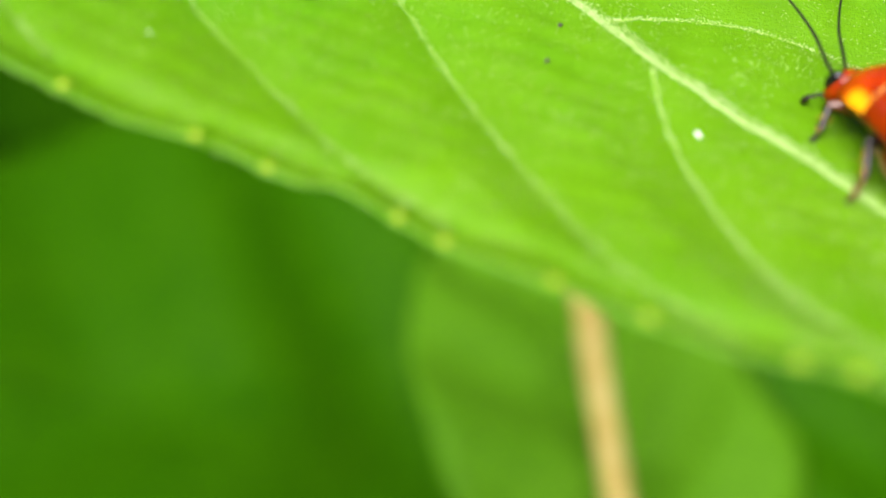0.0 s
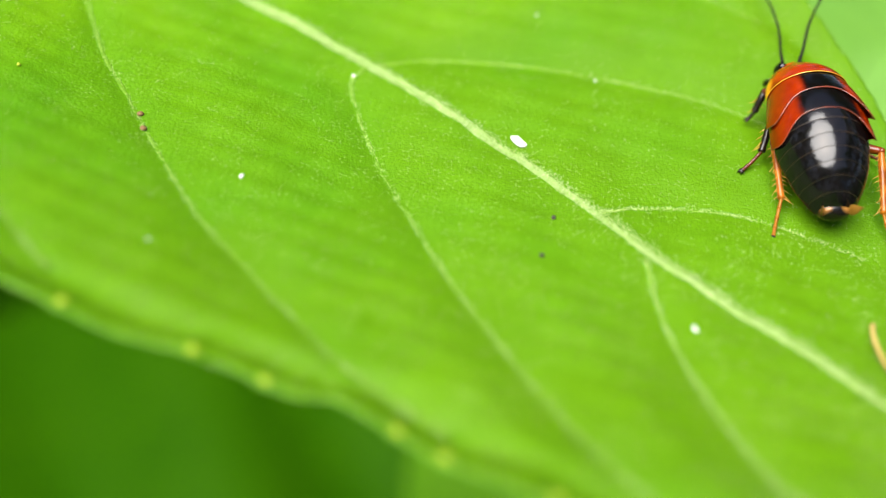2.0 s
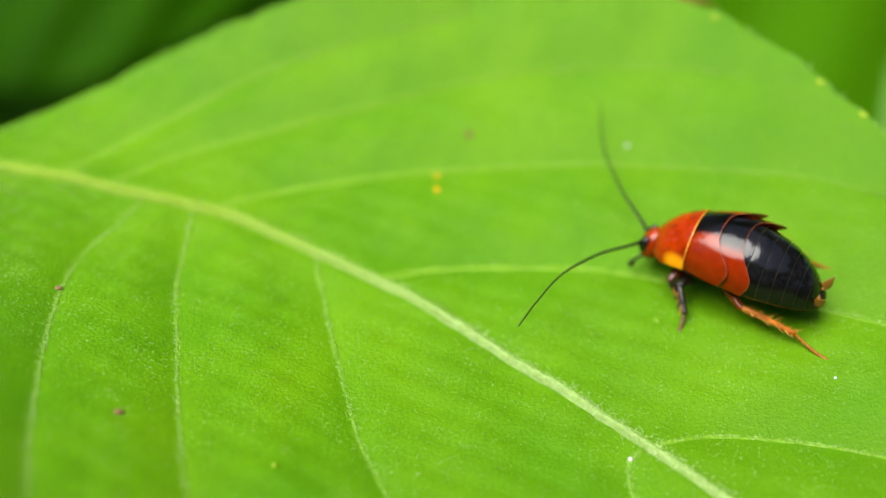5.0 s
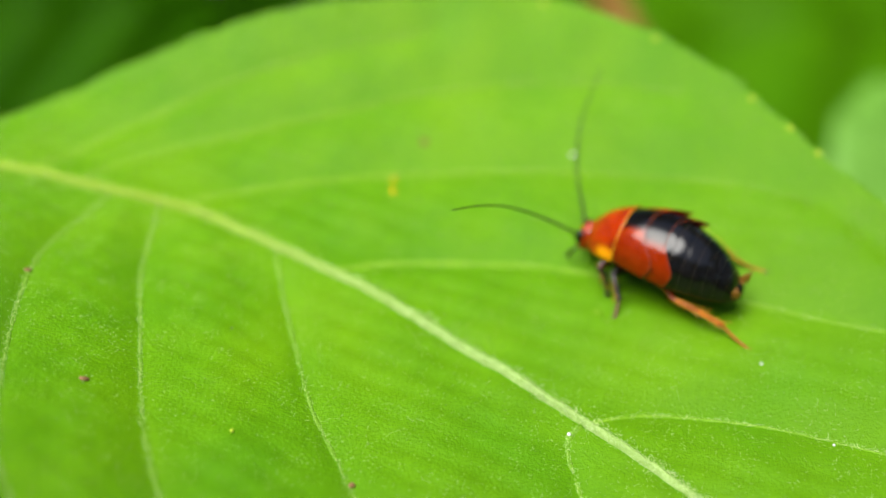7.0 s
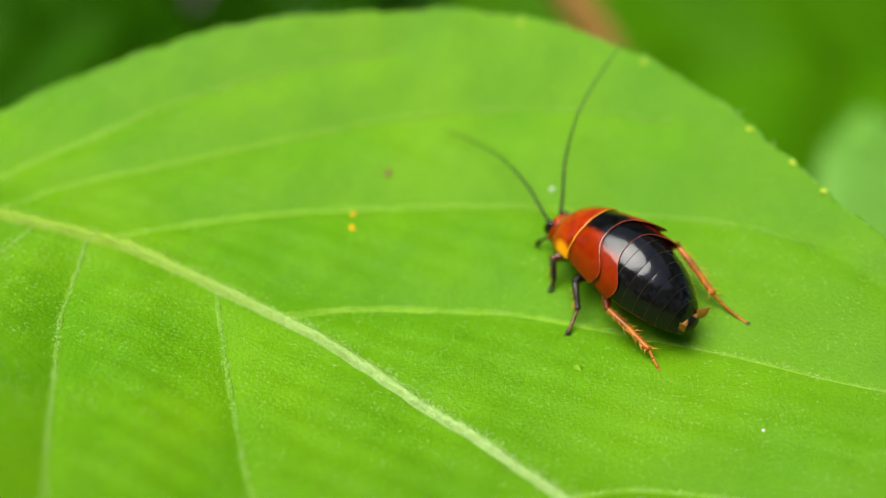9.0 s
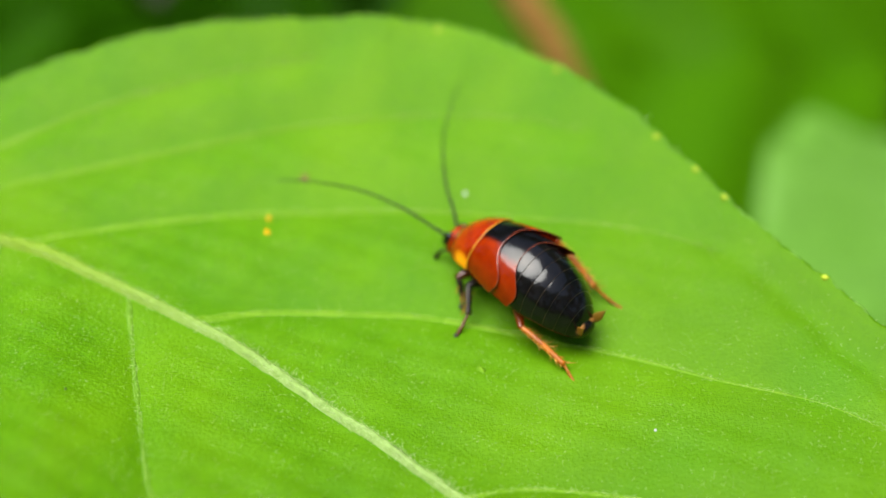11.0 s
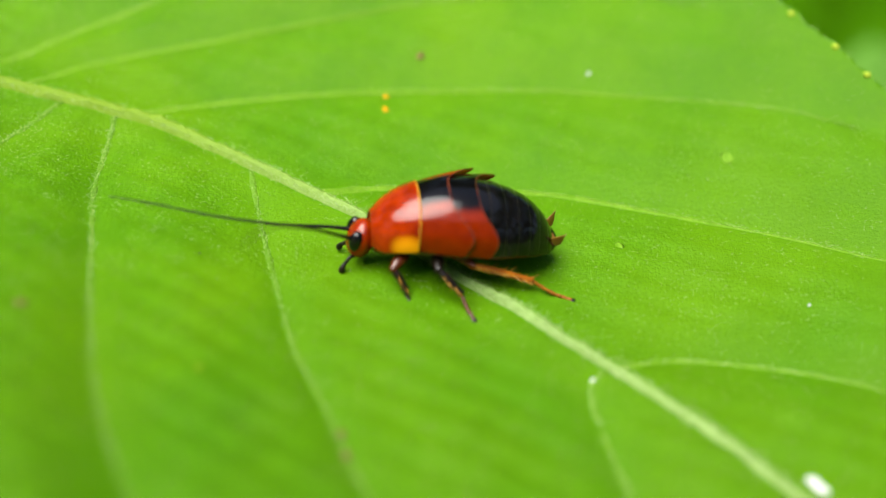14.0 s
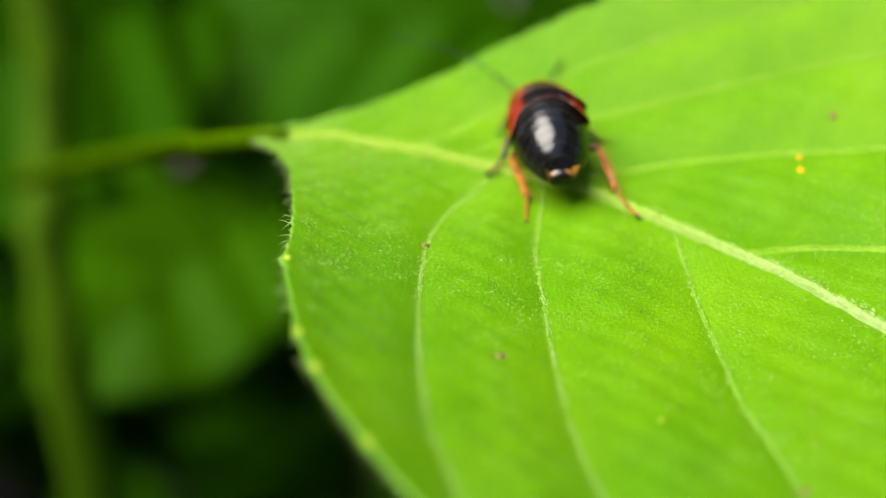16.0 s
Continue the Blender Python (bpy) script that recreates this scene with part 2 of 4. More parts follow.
# teeth along the rim: (s, n) of the ones that stand out
NEAR_TEETH = [(22.4, -19.9), (27.2, -17.8), (29.8, -16.7), (34.7, -15.0), (36.7, -14.8), (40.7, -14.0), (43.9, -13.4), (48.3, -12.2), (49.8, -11.6), (19.6, -21.2), (-6.2, -22.7), (0.0, -24.7), (2.2, -24.95), (6.3, -24.8)]
FAR_TEETH = [(8.5, 26.3), (11.7, 26.0), (14.0, 25.7), (21.2, 24.6), (0.8, 25.9), (27.5, 23.4), (-7, 23.0)]
NEAR_VEINS = [
    [(-14.5, -6.6), (-12.4, -11), (-9.2, -14.2), (-3.9, -17.5), (1.5, -20.3), (5.1, -21.8), (9, -22.6), (13, -22.7)],
    [(-12.2, -4.8), (-7.2, -8.8), (-2.8, -11.3), (2.5, -14.2), (6.4, -16), (10, -17.2), (15.4, -18.5), (20, -19)],
    [(-5, -1.3), (0.7, -4.3), (6.5, -7.2), (10, -8.4), (14, -9.8), (19.5, -11.6), (23.3, -12.3), (26.5, -12.9), (31.5, -13.6), (36, -13.6)],
    [(15.8, 3.0), (16.4, 1.2), (21.5, -2.1), (25.5, -4.05), (29.5, -5.95), (33.2, -7.5), (36.2, -8.8), (38.8, -9.9), (42, -11.0), (46.4, -11.9)],
    [(34.9, 1.5), (37.4, -1.1), (40.2, -3.4), (43.1, -5.5), (46.5, -7.5), (50.5, -8.8)],
]
FAR_VEINS = [
    [(31.3, 2.4), (32.9, 5.2), (35.4, 7.5), (38.1, 8.9), (42, 10.3)],
    [(15.9, 3.1), (17.4, 6.1), (20.7, 8.9), (24.3, 11), (31, 13.9), (37, 15)],
    [(-1.5, 0.2), (0.1, 4.1), (3.2, 7.8), (6.8, 11), (14.5, 15.2), (20.4, 17.6), (25, 19.5), (30, 20.3)],
    [(-11.8, -4.4), (-10.7, 0.3), (-8.2, 5.2), (-5, 9.6), (0, 15), (5.5, 19), (10.8, 22), (15.3, 23.4)],
    [(-16.8, -8), (-17.4, -3.6), (-15, 3), (-12.3, 8.7), (-9, 14.2), (-4.7, 19), (0.2, 22.8), (4, 24.6)],
    [(-19.7, -10), (-20.4, -4), (-20, 0), (-19, 4.6), (-16.1, 11.1), (-12, 17)],
]
VEIN_LINES = [spline(v, 70) for v in NEAR_VEINS + FAR_VEINS]
MIDRIB_LINE = spline(MIDRIB, 560) + np.array([0.0, 0.10])


def rim_line(edge, teeth, count):
    """The leaf's outline, slightly uneven, with a low swelling at each tooth."""
    line = spline(edge, count)
    way = np.gradient(line, axis=0)
    way /= np.linalg.norm(way, axis=1)[:, None] + 1e-9
    out = np.stack([-way[:, 1], way[:, 0]], 1) * (-1 if edge is NEAR_EDGE else 1)
    push = 0.035 * np.sin(line[:, 0] * 5.1 + 1.3 * np.sin(line[:, 0] * 1.7)) + 0.03 * np.sin(line[:, 0] * 11.3)
    for s, n in teeth:
        push = push + 0.16 * np.exp(-(np.hypot(line[:, 0] - s, line[:, 1] - n) / 0.5) ** 2)
    push[:3] = push[-3:] = 0
    return line + out * push[:, None]


def base_rise(s, n):
    return sum(c * (s / 30) ** i * (n / 30) ** j for (i, j), c in RISE.items())


def off_line(s, n, line):
    """The distance of many points from a polyline."""
    best = np.full(np.shape(s), 1e9)
    for (ax, ay), (bx, by) in zip(line[:-1], line[1:]):
        dx, dy = bx - ax, by - ay
        u = np.clip(((s - ax) * dx + (n - ay) * dy) / (dx * dx + dy * dy + 1e-12), 0, 1)
        best = np.minimum(best, np.hypot(s - ax - u * dx, n - ay - u * dy))
    return best


def relief(s, n):
    """The blade is sunk along its veins, deeper on the near half, and pillowed between them."""
    deep, shallow = np.full(np.shape(s), 9.0), np.full(np.shape(s), 9.0)
    for number, line in enumerate(VEIN_LINES):
        if number < len(NEAR_VEINS):
            deep = np.minimum(deep, off_line(s, n, line[::3]))
        else:
            shallow = np.minimum(shallow, off_line(s, n, line[::3]))
    d = np.minimum(deep, shallow)
    m = off_line(s, n, MIDRIB_LINE[::8])
    swell = 0.10 * np.sin(s * 0.9 + n * 0.4) * np.sin(n * 0.7 - s * 0.3) + 0.05 * np.sin(s * 2.3 - n * 1.1) * np.sin(n * 2.1 + s * 0.8)
    veins = -0.5 * np.exp(-(shallow / 1.6) ** 1.3) - 0.55 * np.exp(-deep / 1.9)
    return veins * (1 - 0.9 * np.exp(-(m / 2.2) ** 2)) - 0.10 * np.exp(-(m / 1.2) ** 2) + swell * np.clip(d / 2.5, 0, 1)


def leaf_points(s, n, lift=0.0, detail=True):
    s, n = np.asarray(s, float), np.asarray(n, float)
    z = base_rise(s, n) + (relief(s, n) if detail else 0) + lift
    return np.stack([s * ALONG[0] + n * ACROSS[0], s * ALONG[1] + n * ACROSS[1], z], -1) * MM


def leaf_place(x, y):
    """Height and normal of the smooth blade under a place in millimetres."""
    def h(x, y):
        return base_rise(x * ALONG[0] + y * ALONG[1], x * ACROSS[0] + y * ACROSS[1])
    normal = Vector((-(h(x + .5, y) - h(x - .5, y)), -(h(x, y + .5) - h(x, y - .5)), 1)).normalized()
    return h(x, y), normal


def build_leaf():
    rows, half = 420, 130
    near, mid, far = rim_line(NEAR_EDGE, NEAR_TEETH, rows), spline(MIDRIB, rows), rim_line(FAR_EDGE, FAR_TEETH, rows)
    v = np.linspace(-1, 1, 2 * half + 1)
    a = np.where(v[None, :, None] < 0, mid[:, None] + (near - mid)[:, None] * -v[None, :, None], mid[:, None] + (far - mid)[:, None] * v[None, :, None])
    top = leaf_points(a[..., 0], a[..., 1])
    inset = (1 - np.abs(v))[None] * np.where(v[None] < 0, np.linalg.norm(near - mid, axis=1)[:, None], np.linalg.norm(far - mid, axis=1)[:, None])
    top[..., 2] -= MM * 0.45 * np.exp(-((inset - 1.7) / 0.9) ** 2) * (1 - np.exp(-(inset / 0.6) ** 2)) * np.clip((a[..., 0] - 8) / 16, 0.1, 1)
    cols = top.shape[1]
    edge = 1 - np.abs(v[None, :]) ** 24
    under = top - np.array([0, 0, 0.28 * MM]) * (0.25 + 0.75 * edge[..., None])
    grid = np.arange(rows * cols).reshape(rows, cols)
    faces = np.stack([grid[:-1, :-1], grid[1:, :-1], grid[1:, 1:], grid[:-1, 1:]], -1).reshape(-1, 4)
    low = faces[:, ::-1] + rows * cols
    rim = []
    for k in range(rows - 1):
        rim += [(grid[k, 0], grid[k, 0] + rows * cols, grid[k + 1, 0] + rows * cols, grid[k + 1, 0])]
        rim += [(grid[k + 1, -1], grid[k + 1, -1] + rows * cols, grid[k, -1] + rows * cols, grid[k, -1])]
    leaf = new("leaf")
    tagged(leaf, "large bright green hairy leaf with pale veins and a toothed rim", "leaf")
    mesh_ob("blade", np.vstack([top.reshape(-1, 3), under.reshape(-1, 3)]), [tuple(int(i) for i in f) for f in np.vstack([faces, low])] + [tuple(int(i) for i in f) for f in rim], LEAF, leaf)
    way = np.gradient(MIDRIB_LINE, axis=0)
    way /= np.linalg.norm(way, axis=1)[:, None]
    across = np.stack([-way[:, 1], way[:, 0]], 1)
    rng = np.random.default_rng(5)
    k = np.linspace(0, 1, len(way))
    wide = np.interp(k, [0, 0.25, 0.55, 0.7, 1], [0.48, 0.41, 0.275, 0.20, 0.12])
    w = np.linspace(-1, 1, 15)
    uneven = 1 + 0.045 * np.convolve(rng.normal(size=len(k) + 4), np.ones(5) / 2.2, "valid")
    spot = MIDRIB_LINE[:, None] + across[:, None] * (wide * uneven)[:, None, None] * w[None, :, None]
    high = 0.95 * wide[:, None] * (1 - w[None] ** 2) ** 1.3 * (1 + 0.14 * rng.normal(size=(len(k), 15))) - 0.03
    ridge = leaf_points(spot[..., 0], spot[..., 1], high)
    floor = leaf_points(spot[..., 0], spot[..., 1], -0.12)
    n = len(k) * 15
    faces = []
    for i in range(len(k) - 1):
        for j in range(14):
            q = i * 15 + j
            faces += [(q, q + 15, q + 16, q + 1), (n + q, n + q + 1, n + q + 16, n + q + 15)]
        q = i * 15
        faces += [(q, n + q, n + q + 15, q + 15), (q + 14, q + 29, n + q + 29, n + q + 14)]
    mesh_ob("midrib", np.vstack([ridge.reshape(-1, 3), floor.reshape(-1, 3)]), faces, VEIN, leaf, "pale raised midrib")
    for number, vein in enumerate(VEIN_LINES):
        k = np.linspace(0, 1, len(vein))
        near = number < len(NEAR_VEINS)
        first, last = (0.17, 0.06) if near else (0.13, 0.02) if number == len(NEAR_VEINS) else (0.2, 0.02) if number == len(NEAR_VEINS) + 1 else (0.36, 0.03)
        radius = (first + (last - first) * k) * (1 + (0.25 if near else 0.12) * rng.normal(size=len(k))).clip(0.3, 1.6)
        # the veins lie half sunk, so that only their low round crest shows
        line = leaf_points(vein[:, 0], vein[:, 1], (-0.16 if near else -0.22) * (first + (last - first) * k))
        mesh_ob("side_vein", *tube(line, radius * MM, 14, 0.4), NEAR_VEIN if near else SIDE_VEIN, leaf, "thin pale side vein")
    for edge, teeth in ((NEAR_EDGE, NEAR_TEETH), (FAR_EDGE, FAR_TEETH)):
        line = rim_line(edge, teeth, 420)
        wobble = 1 + 0.2 * np.random.default_rng(9).normal(size=420)
        mesh_ob("margin", *tube(leaf_points(line[:, 0], line[:, 1], -0.10), 0.09 * wobble.clip(0.5, 1.6) * MM, 8), MARGIN, leaf, "pale thickened leaf margin")
    base = leaf_points(np.array([-30.5, -27]), np.array([-16.0, -14.4]), -0.3)
    line = spline([base[1], base[0], base[0] + np.array([-7, 5, -3.0]) * MM, base[0] + np.array([-16, 17, -8.5]) * MM, base[0] + np.array([-36, 35, -19]) * MM, base[0] + np.array([-88, 80, -46]) * MM], 40)
    mesh_ob("petiole", *tube(line, np.linspace(0.8, 1.9, 40) * MM, 12), STALK, leaf, "green leaf stalk")
    return leaf


leaf = build_leaf()


# ---- the cockroach nymph: x forward, y to its left, z up, millimetres over the leaf ----
BODY = np.array([  # x, half width, top, rim
    (-5.15, 0.55, 1.72, 1.25), (-4.9, 0.98, 2.30, 1.32), (-4.5, 1.34, 2.92, 1.45), (-3.8, 1.78, 3.60, 1.65), (-3.0, 2.10, 4.08, 1.86),
    (-2.0, 2.35, 4.48, 2.00), (-1.0, 2.45, 4.70, 2.20), (0.0, 2.45, 4.76, 2.28), (1.0, 2.35, 4.68, 2.30), (2.2, 2.12, 4.38, 2.30),
    (3.0, 1.92, 4.02, 2.12), (3.8, 1.62, 3.50, 1.90), (4.4, 1.12, 2.90, 1.85)])
BODY_LINE = spline(BODY, 400)


def shape_at(x):
    return [np.interp(x, BODY_LINE[:, 0], BODY_LINE[:, k]) for k in (1, 2, 3)]


def chitin(name, build_colour, rough=0.13, sheer=0.0):
    """Glossy cuticle, coloured by the place on the body."""
    def build(tree, bsdf):
        where = tree.nodes.new("ShaderNodeTexCoord")
        parts = tree.nodes.new("ShaderNodeSeparateXYZ")
        tree.links.new(where.outputs["Object"], parts.inputs[0])
        wave = noise_at(tree, 1400.0, 2.0)
        side = node(tree, "ShaderNodeMath")
        side.operation = "ABSOLUTE"
        tree.links.new(parts.outputs["Y"], side.inputs[0])
        tree.links.new(build_colour(tree, parts.outputs["X"], side.outputs[0], parts.outputs["Z"], wave), bsdf.inputs["Base Color"])
        bsdf.inputs["Roughness"].default_value = rough
        bsdf.inputs["Specular IOR Level"].default_value = 0.33
        # pits and shallow dents that break up the reflections
        if sheer:  # thin free edges let light through
            lucent = tree.nodes.new("ShaderNodeBsdfTranslucent")
            lucent.inputs["Color"].default_value = (0.55, 0.12, 0.01, 1)
            both = node(tree, "ShaderNodeMixShader", Fac=sheer)
            tree.links.new(bsdf.outputs[0], both.inputs[1])
            tree.links.new(lucent.outputs[0], both.inputs[2])
            tree.links.new(both.outputs[0], tree.nodes["Material Output"].inputs["Surface"])
        bumped(tree, bsdf, mixed(tree, noise_at(tree, 7000.0, 3.0), noise_at(tree, 1300.0, 2.0), 0.6), 0.09, 0.0002)
    return material(name, build)


RED, RED_DEEP, YELLOW, BLACK = (0.21, 0.0165, 0.0003), (0.115, 0.006, 0.0002), (0.72, 0.27, 0.003), (0.0014, 0.0014, 0.0014)


def patch(tree, u, v, centre, radii, wave):
    """1 inside an oval with a soft, uneven border."""
    total = None
    for value, middle, radius in ((u, centre[0], radii[0]), (v, centre[1], radii[1])):
        shift = node(tree, "ShaderNodeMath")
        shift.operation = "MULTIPLY_ADD"
        shift.inputs[1].default_value, shift.inputs[2].default_value = 1 / (radius * MM), -middle / radius
        tree.links.new(value, shift.inputs[0])
        square = times(tree, shift.outputs[0], shift.outputs[0])
        if total is None:
            total = square
        else:
            add = node(tree, "ShaderNodeMath")
            tree.links.new(total, add.inputs[0])
            tree.links.new(square, add.inputs[1])
            total = add.outputs[0]
    return scaled(tree, total, 1.6, 0.25, wave, 0.3)


def shield_colour(tree, x, y, z, wave):
    red = ramp(tree, wave, [(0.25, tuple(c * 1.05 for c in RED_DEEP)), (0.75, tuple(c * 1.25 for c in RED))])
    return mixed(tree, red, YELLOW, patch(tree, x, z, (2.6, 2.4), (0.9, 0.78), wave))


def pad_colour(tree, x, y, z, wave):
    red = ramp(tree, wave, [(0.25, RED_DEEP), (0.75, RED)])
    return mixed(tree, BLACK, red, scaled(tree, y, 1.0 * MM, 1.45 * MM, wave, 0.35 * MM))


def rear_pad_colour(tree, x, y, z, wave):
    red = ramp(tree, wave, [(0.25, RED_DEEP), (0.75, RED)])
    return mixed(tree, BLACK, red, scaled(tree, y, 1.4 * MM, 1.9 * MM, wave, 0.35 * MM))


def black_colour(tree, x, y, z, wave):
    return ramp(tree, wave, [(0.3, BLACK), (0.75, (0.005, 0.004, 0.004))])


def tail_colour(tree, x, y, z, wave):
    """Two tan patches with a dark line between them."""
    return mixed(tree, (0.004, 0.003, 0.002), (0.20, 0.09, 0.02), patch(tree, x, y, (-5.0, 0.5), (0.24, 0.30), wave))


def head_colour(tree, x, y, z, wave):
    return ramp(tree, wave, [(0.3, RED_DEEP), (0.7, RED)])


SHIELD = chitin("red_shield", shield_colour, 0.10, 0.07)
PAD = chitin("red_and_black_wing_pad", pad_colour, 0.12, 0.16)
REAR_PAD = chitin("black_and_red_wing_pad", rear_pad_colour, 0.12, 0.16)
DARK = chitin("black_cuticle", black_colour, 0.10)
HEAD = chitin("red_head", head_colour, 0.2)
TAIL = chitin("black_and_tan_tail", tail_colour, 0.2)
EYE = chitin("black_eye", black_colour, 0.08)
AMBER_EDGE = plain("amber_margin", (0.06, 0.009, 0.003), (0.21, 0.045, 0.018), 0.18, 3000.0)
SIDE_RIM = plain("dark_amber_side_rim", (0.045, 0.008, 0.0015), (0.11, 0.024, 0.004), 0.25, 2000.0, ior=0.3)
YELLOW_EDGE = plain("yellow_margin", (0.49, 0.224, 0.0105), (0.56, 0.28, 0.021), 0.25, 3000.0)
BROWN_EDGE = plain("brown_margin", (0.004, 0.003, 0.002), (0.04, 0.022, 0.009), 0.3, 1500.0)
LEG_DARK = plain("black_leg", (0.0028, 0.0021, 0.0021), (0.0098, 0.0049, 0.0028), 0.3, 2500.0, 0.0, ior=0.3)
FEELER = plain("black_feeler", (0.0028, 0.0028, 0.0028), (0.007, 0.0056, 0.0042), 0.5, 2500.0, ior=0.15)
LEG_RUST = plain("rust_brown_leg", (0.035, 0.006, 0.001), (0.085, 0.015, 0.0025), 0.25, 1500.0, 0.2, ior=0.4)
LEG_AMBER = plain("amber_leg", (0.12, 0.027, 0.001), (0.31, 0.095, 0.005), 0.28, 1600.0, 0.0, ior=0.3)
THIGH_RED = plain("red_brown_thigh", (0.07, 0.009, 0.001), (0.19, 0.032, 0.002), 0.25, 1200.0, 0.1, ior=0.35)
FOOT_AMBER = plain("amber_foot", (0.15, 0.05, 0.0028), (0.25, 0.10, 0.006), 0.35, 1500.0, ior=0.2)
SPINE = plain("pale_amber_spine", (0.30, 0.14, 0.012), (0.42, 0.22, 0.03), 0.35, 2500.0, ior=0.3)
BELLY = plain("red_brown_belly", (0.063, 0.0084, 0.0021), (0.098, 0.0175, 0.0035), 0.3, 2000.0, 0.2)
CERCUS = plain("amber_cercus", (0.15, 0.07, 0.006), (0.24, 0.12, 0.016), 0.35, 2500.0, sheer=0.35, ior=0.25)


def plate(name, front, rear, mats, parent, lift=0.0, lobe=0.0, flare=0.0, rim_rows=1, label="", rows=14, cols=41, lo=0.0, arc=96, rim_share=0.007, bulge=0.85, arch=0.008):
    """One curved back plate from front to rear; lobe draws its rear corners back, flare spreads them."""
    verts, outer = [], []
    for thick in (0.0, 0.035):
        for i in range(rows):
            u = i / (rows - 1)
            if rim_rows:
                u = (i / (rows - 2)) * (1 - rim_share) if i < rows - 1 else 1.0
            for k in range(cols):
                a = radians(-arc + 2 * arc * k / (cols - 1))
                side = abs(math.sin(a))
                free = math.exp(-((math.degrees(a) + 55) / 25) ** 2) if flare > 0.2 else 0.0
                near = math.exp(-((math.degrees(a) - 72) / 26) ** 2) if flare > 0.2 else side ** 4
                x1 = rear - lobe * max(near, 1.55 * free)
                x = front + (x1 - front) * u
                w, top, rim = shape_at(x)
                rise = lift * u + arch * math.sin(math.pi * u) - thick
                spread = flare * u * u * (0.4 * side ** 8 if a > 0 else 0.8 * free)
                c = math.cos(a)
                z = rim + (top - rim + rise) * (abs(c) ** bulge if c > 0 else -0.35 * abs(c)) + (0.3 if a > 0 else 1.25) * spread + lo
                verts.append((x * MM, (w + rise * 0.8 + spread) * math.sin(a) * MM, z * MM))
    faces, slots = [], []
    n = rows * cols
    for i in range(rows - 1):
        for k in range(cols - 1):
            a = i * cols + k
            faces += [(a, a + cols, a + cols + 1, a + 1), (n + a, n + a + 1, n + a + cols + 1, n + a + cols)]
            side_edge = len(mats) > 2 and k in (0, cols - 2)
            slots += [2 if side_edge else 1 if rim_rows and i == rows - 2 else 0] * 2
    for k in range(cols - 1):
        a = (rows - 1) * cols + k
        faces += [(a, n + a, n + a + 1, a + 1), (k, k + 1, n + k + 1, n + k)]
        slots += [1 if rim_rows else 0, 0]
    for i in range(rows - 1):
        a, b = i * cols, i * cols + cols - 1
        faces += [(a, n + a, n + a + cols, a + cols), (b, b + cols, n + b + cols, n + b)]
        slots += [0, 0]
    ob = mesh_ob(name, verts, faces, mats[0], parent, label)
    for extra in mats[1:]:
        ob.data.materials.append(extra)
    ob.data.polygons.foreach_set("material_index", slots)
    return ob


def ball(centre, radii, turn=None, rings=12, sides=18):
    verts, faces = [], []
    for i in range(rings + 1):
        b = math.pi * i / rings
        for k in range(sides):
            a = 2 * math.pi * k / sides
            p = Vector((radii[0] * math.sin(b) * math.cos(a), radii[1] * math.sin(b) * math.sin(a), radii[2] * math.cos(b)))
            if turn is not None:
                p = turn @ p
            verts.append((p + Vector(centre)) * MM)
    for i in range(rings):
        for k in range(sides):
            a, b = i * sides + k, i * sides + (k + 1) % sides
            faces.append((a, a + sides, b + sides, b))
    return verts, faces


def paddle(root, way, wide, length, half):
    """A flat pointed lobe from its root, broad in its middle."""
    root, way = Vector(root), Vector(way).normalized()
    wide = (Vector(wide) - way * Vector(wide).dot(way)).normalized()
    up, verts, faces, sides, rows = way.cross(wide), [], [], 12, 15
    for i in range(rows):
        u = i / (rows - 1)
        r = half * (0.25 + 0.75 * math.sin(math.pi * min(u * 1.1, 1.0) ** 0.9)) * (1 - u ** 4) + 0.01
        for k in range(sides):
            a = 2 * math.pi * k / sides
            verts.append((root + way * length * u + wide * r * math.cos(a) + up * (0.06 * (1 - 0.7 * u) * math.sin(a) + 0.10 * u * u)) * MM)
    for i in range(rows - 1):
        for k in range(sides):
            a, b = i * sides + k, i * sides + (k + 1) % sides
            faces.append((a, b, b + sides, a + sides))
    faces += [tuple(range(sides))[::-1], tuple((rows - 1) * sides + k for k in range(sides))]
    return verts, faces


def limb(points, radii, sides=10, count=14):
    line = spline(points, count)
    k = np.linspace(0, 1, count)
    return tube(line * MM, np.interp(k, np.linspace(0, 1, len(radii)), radii) * MM, sides)


def spines(points, count, length, radius, rng):
    """Short slanting spines along a shin."""
    line, out = spline(points, count + 2)[1:-1], []
    way = np.array(points[-1]) - np.array(points[0])
    way = way / np.linalg.norm(way)
    for n, p in enumerate(line):
        side = np.array([rng.uniform(-0.4, 0.4), (-1) ** n * 0.9, rng.uniform(0.0, 0.6)])
        tip = p + (side / np.linalg.norm(side) * 0.8 + way * 0.7) * length * rng.uniform(0.8, 1.2)
        out.append(tube(np.array([p, (p + tip) / 2, tip]) * MM, np.array([radius, radius * 0.7, radius * 0.15]) * MM, 5))
    return out


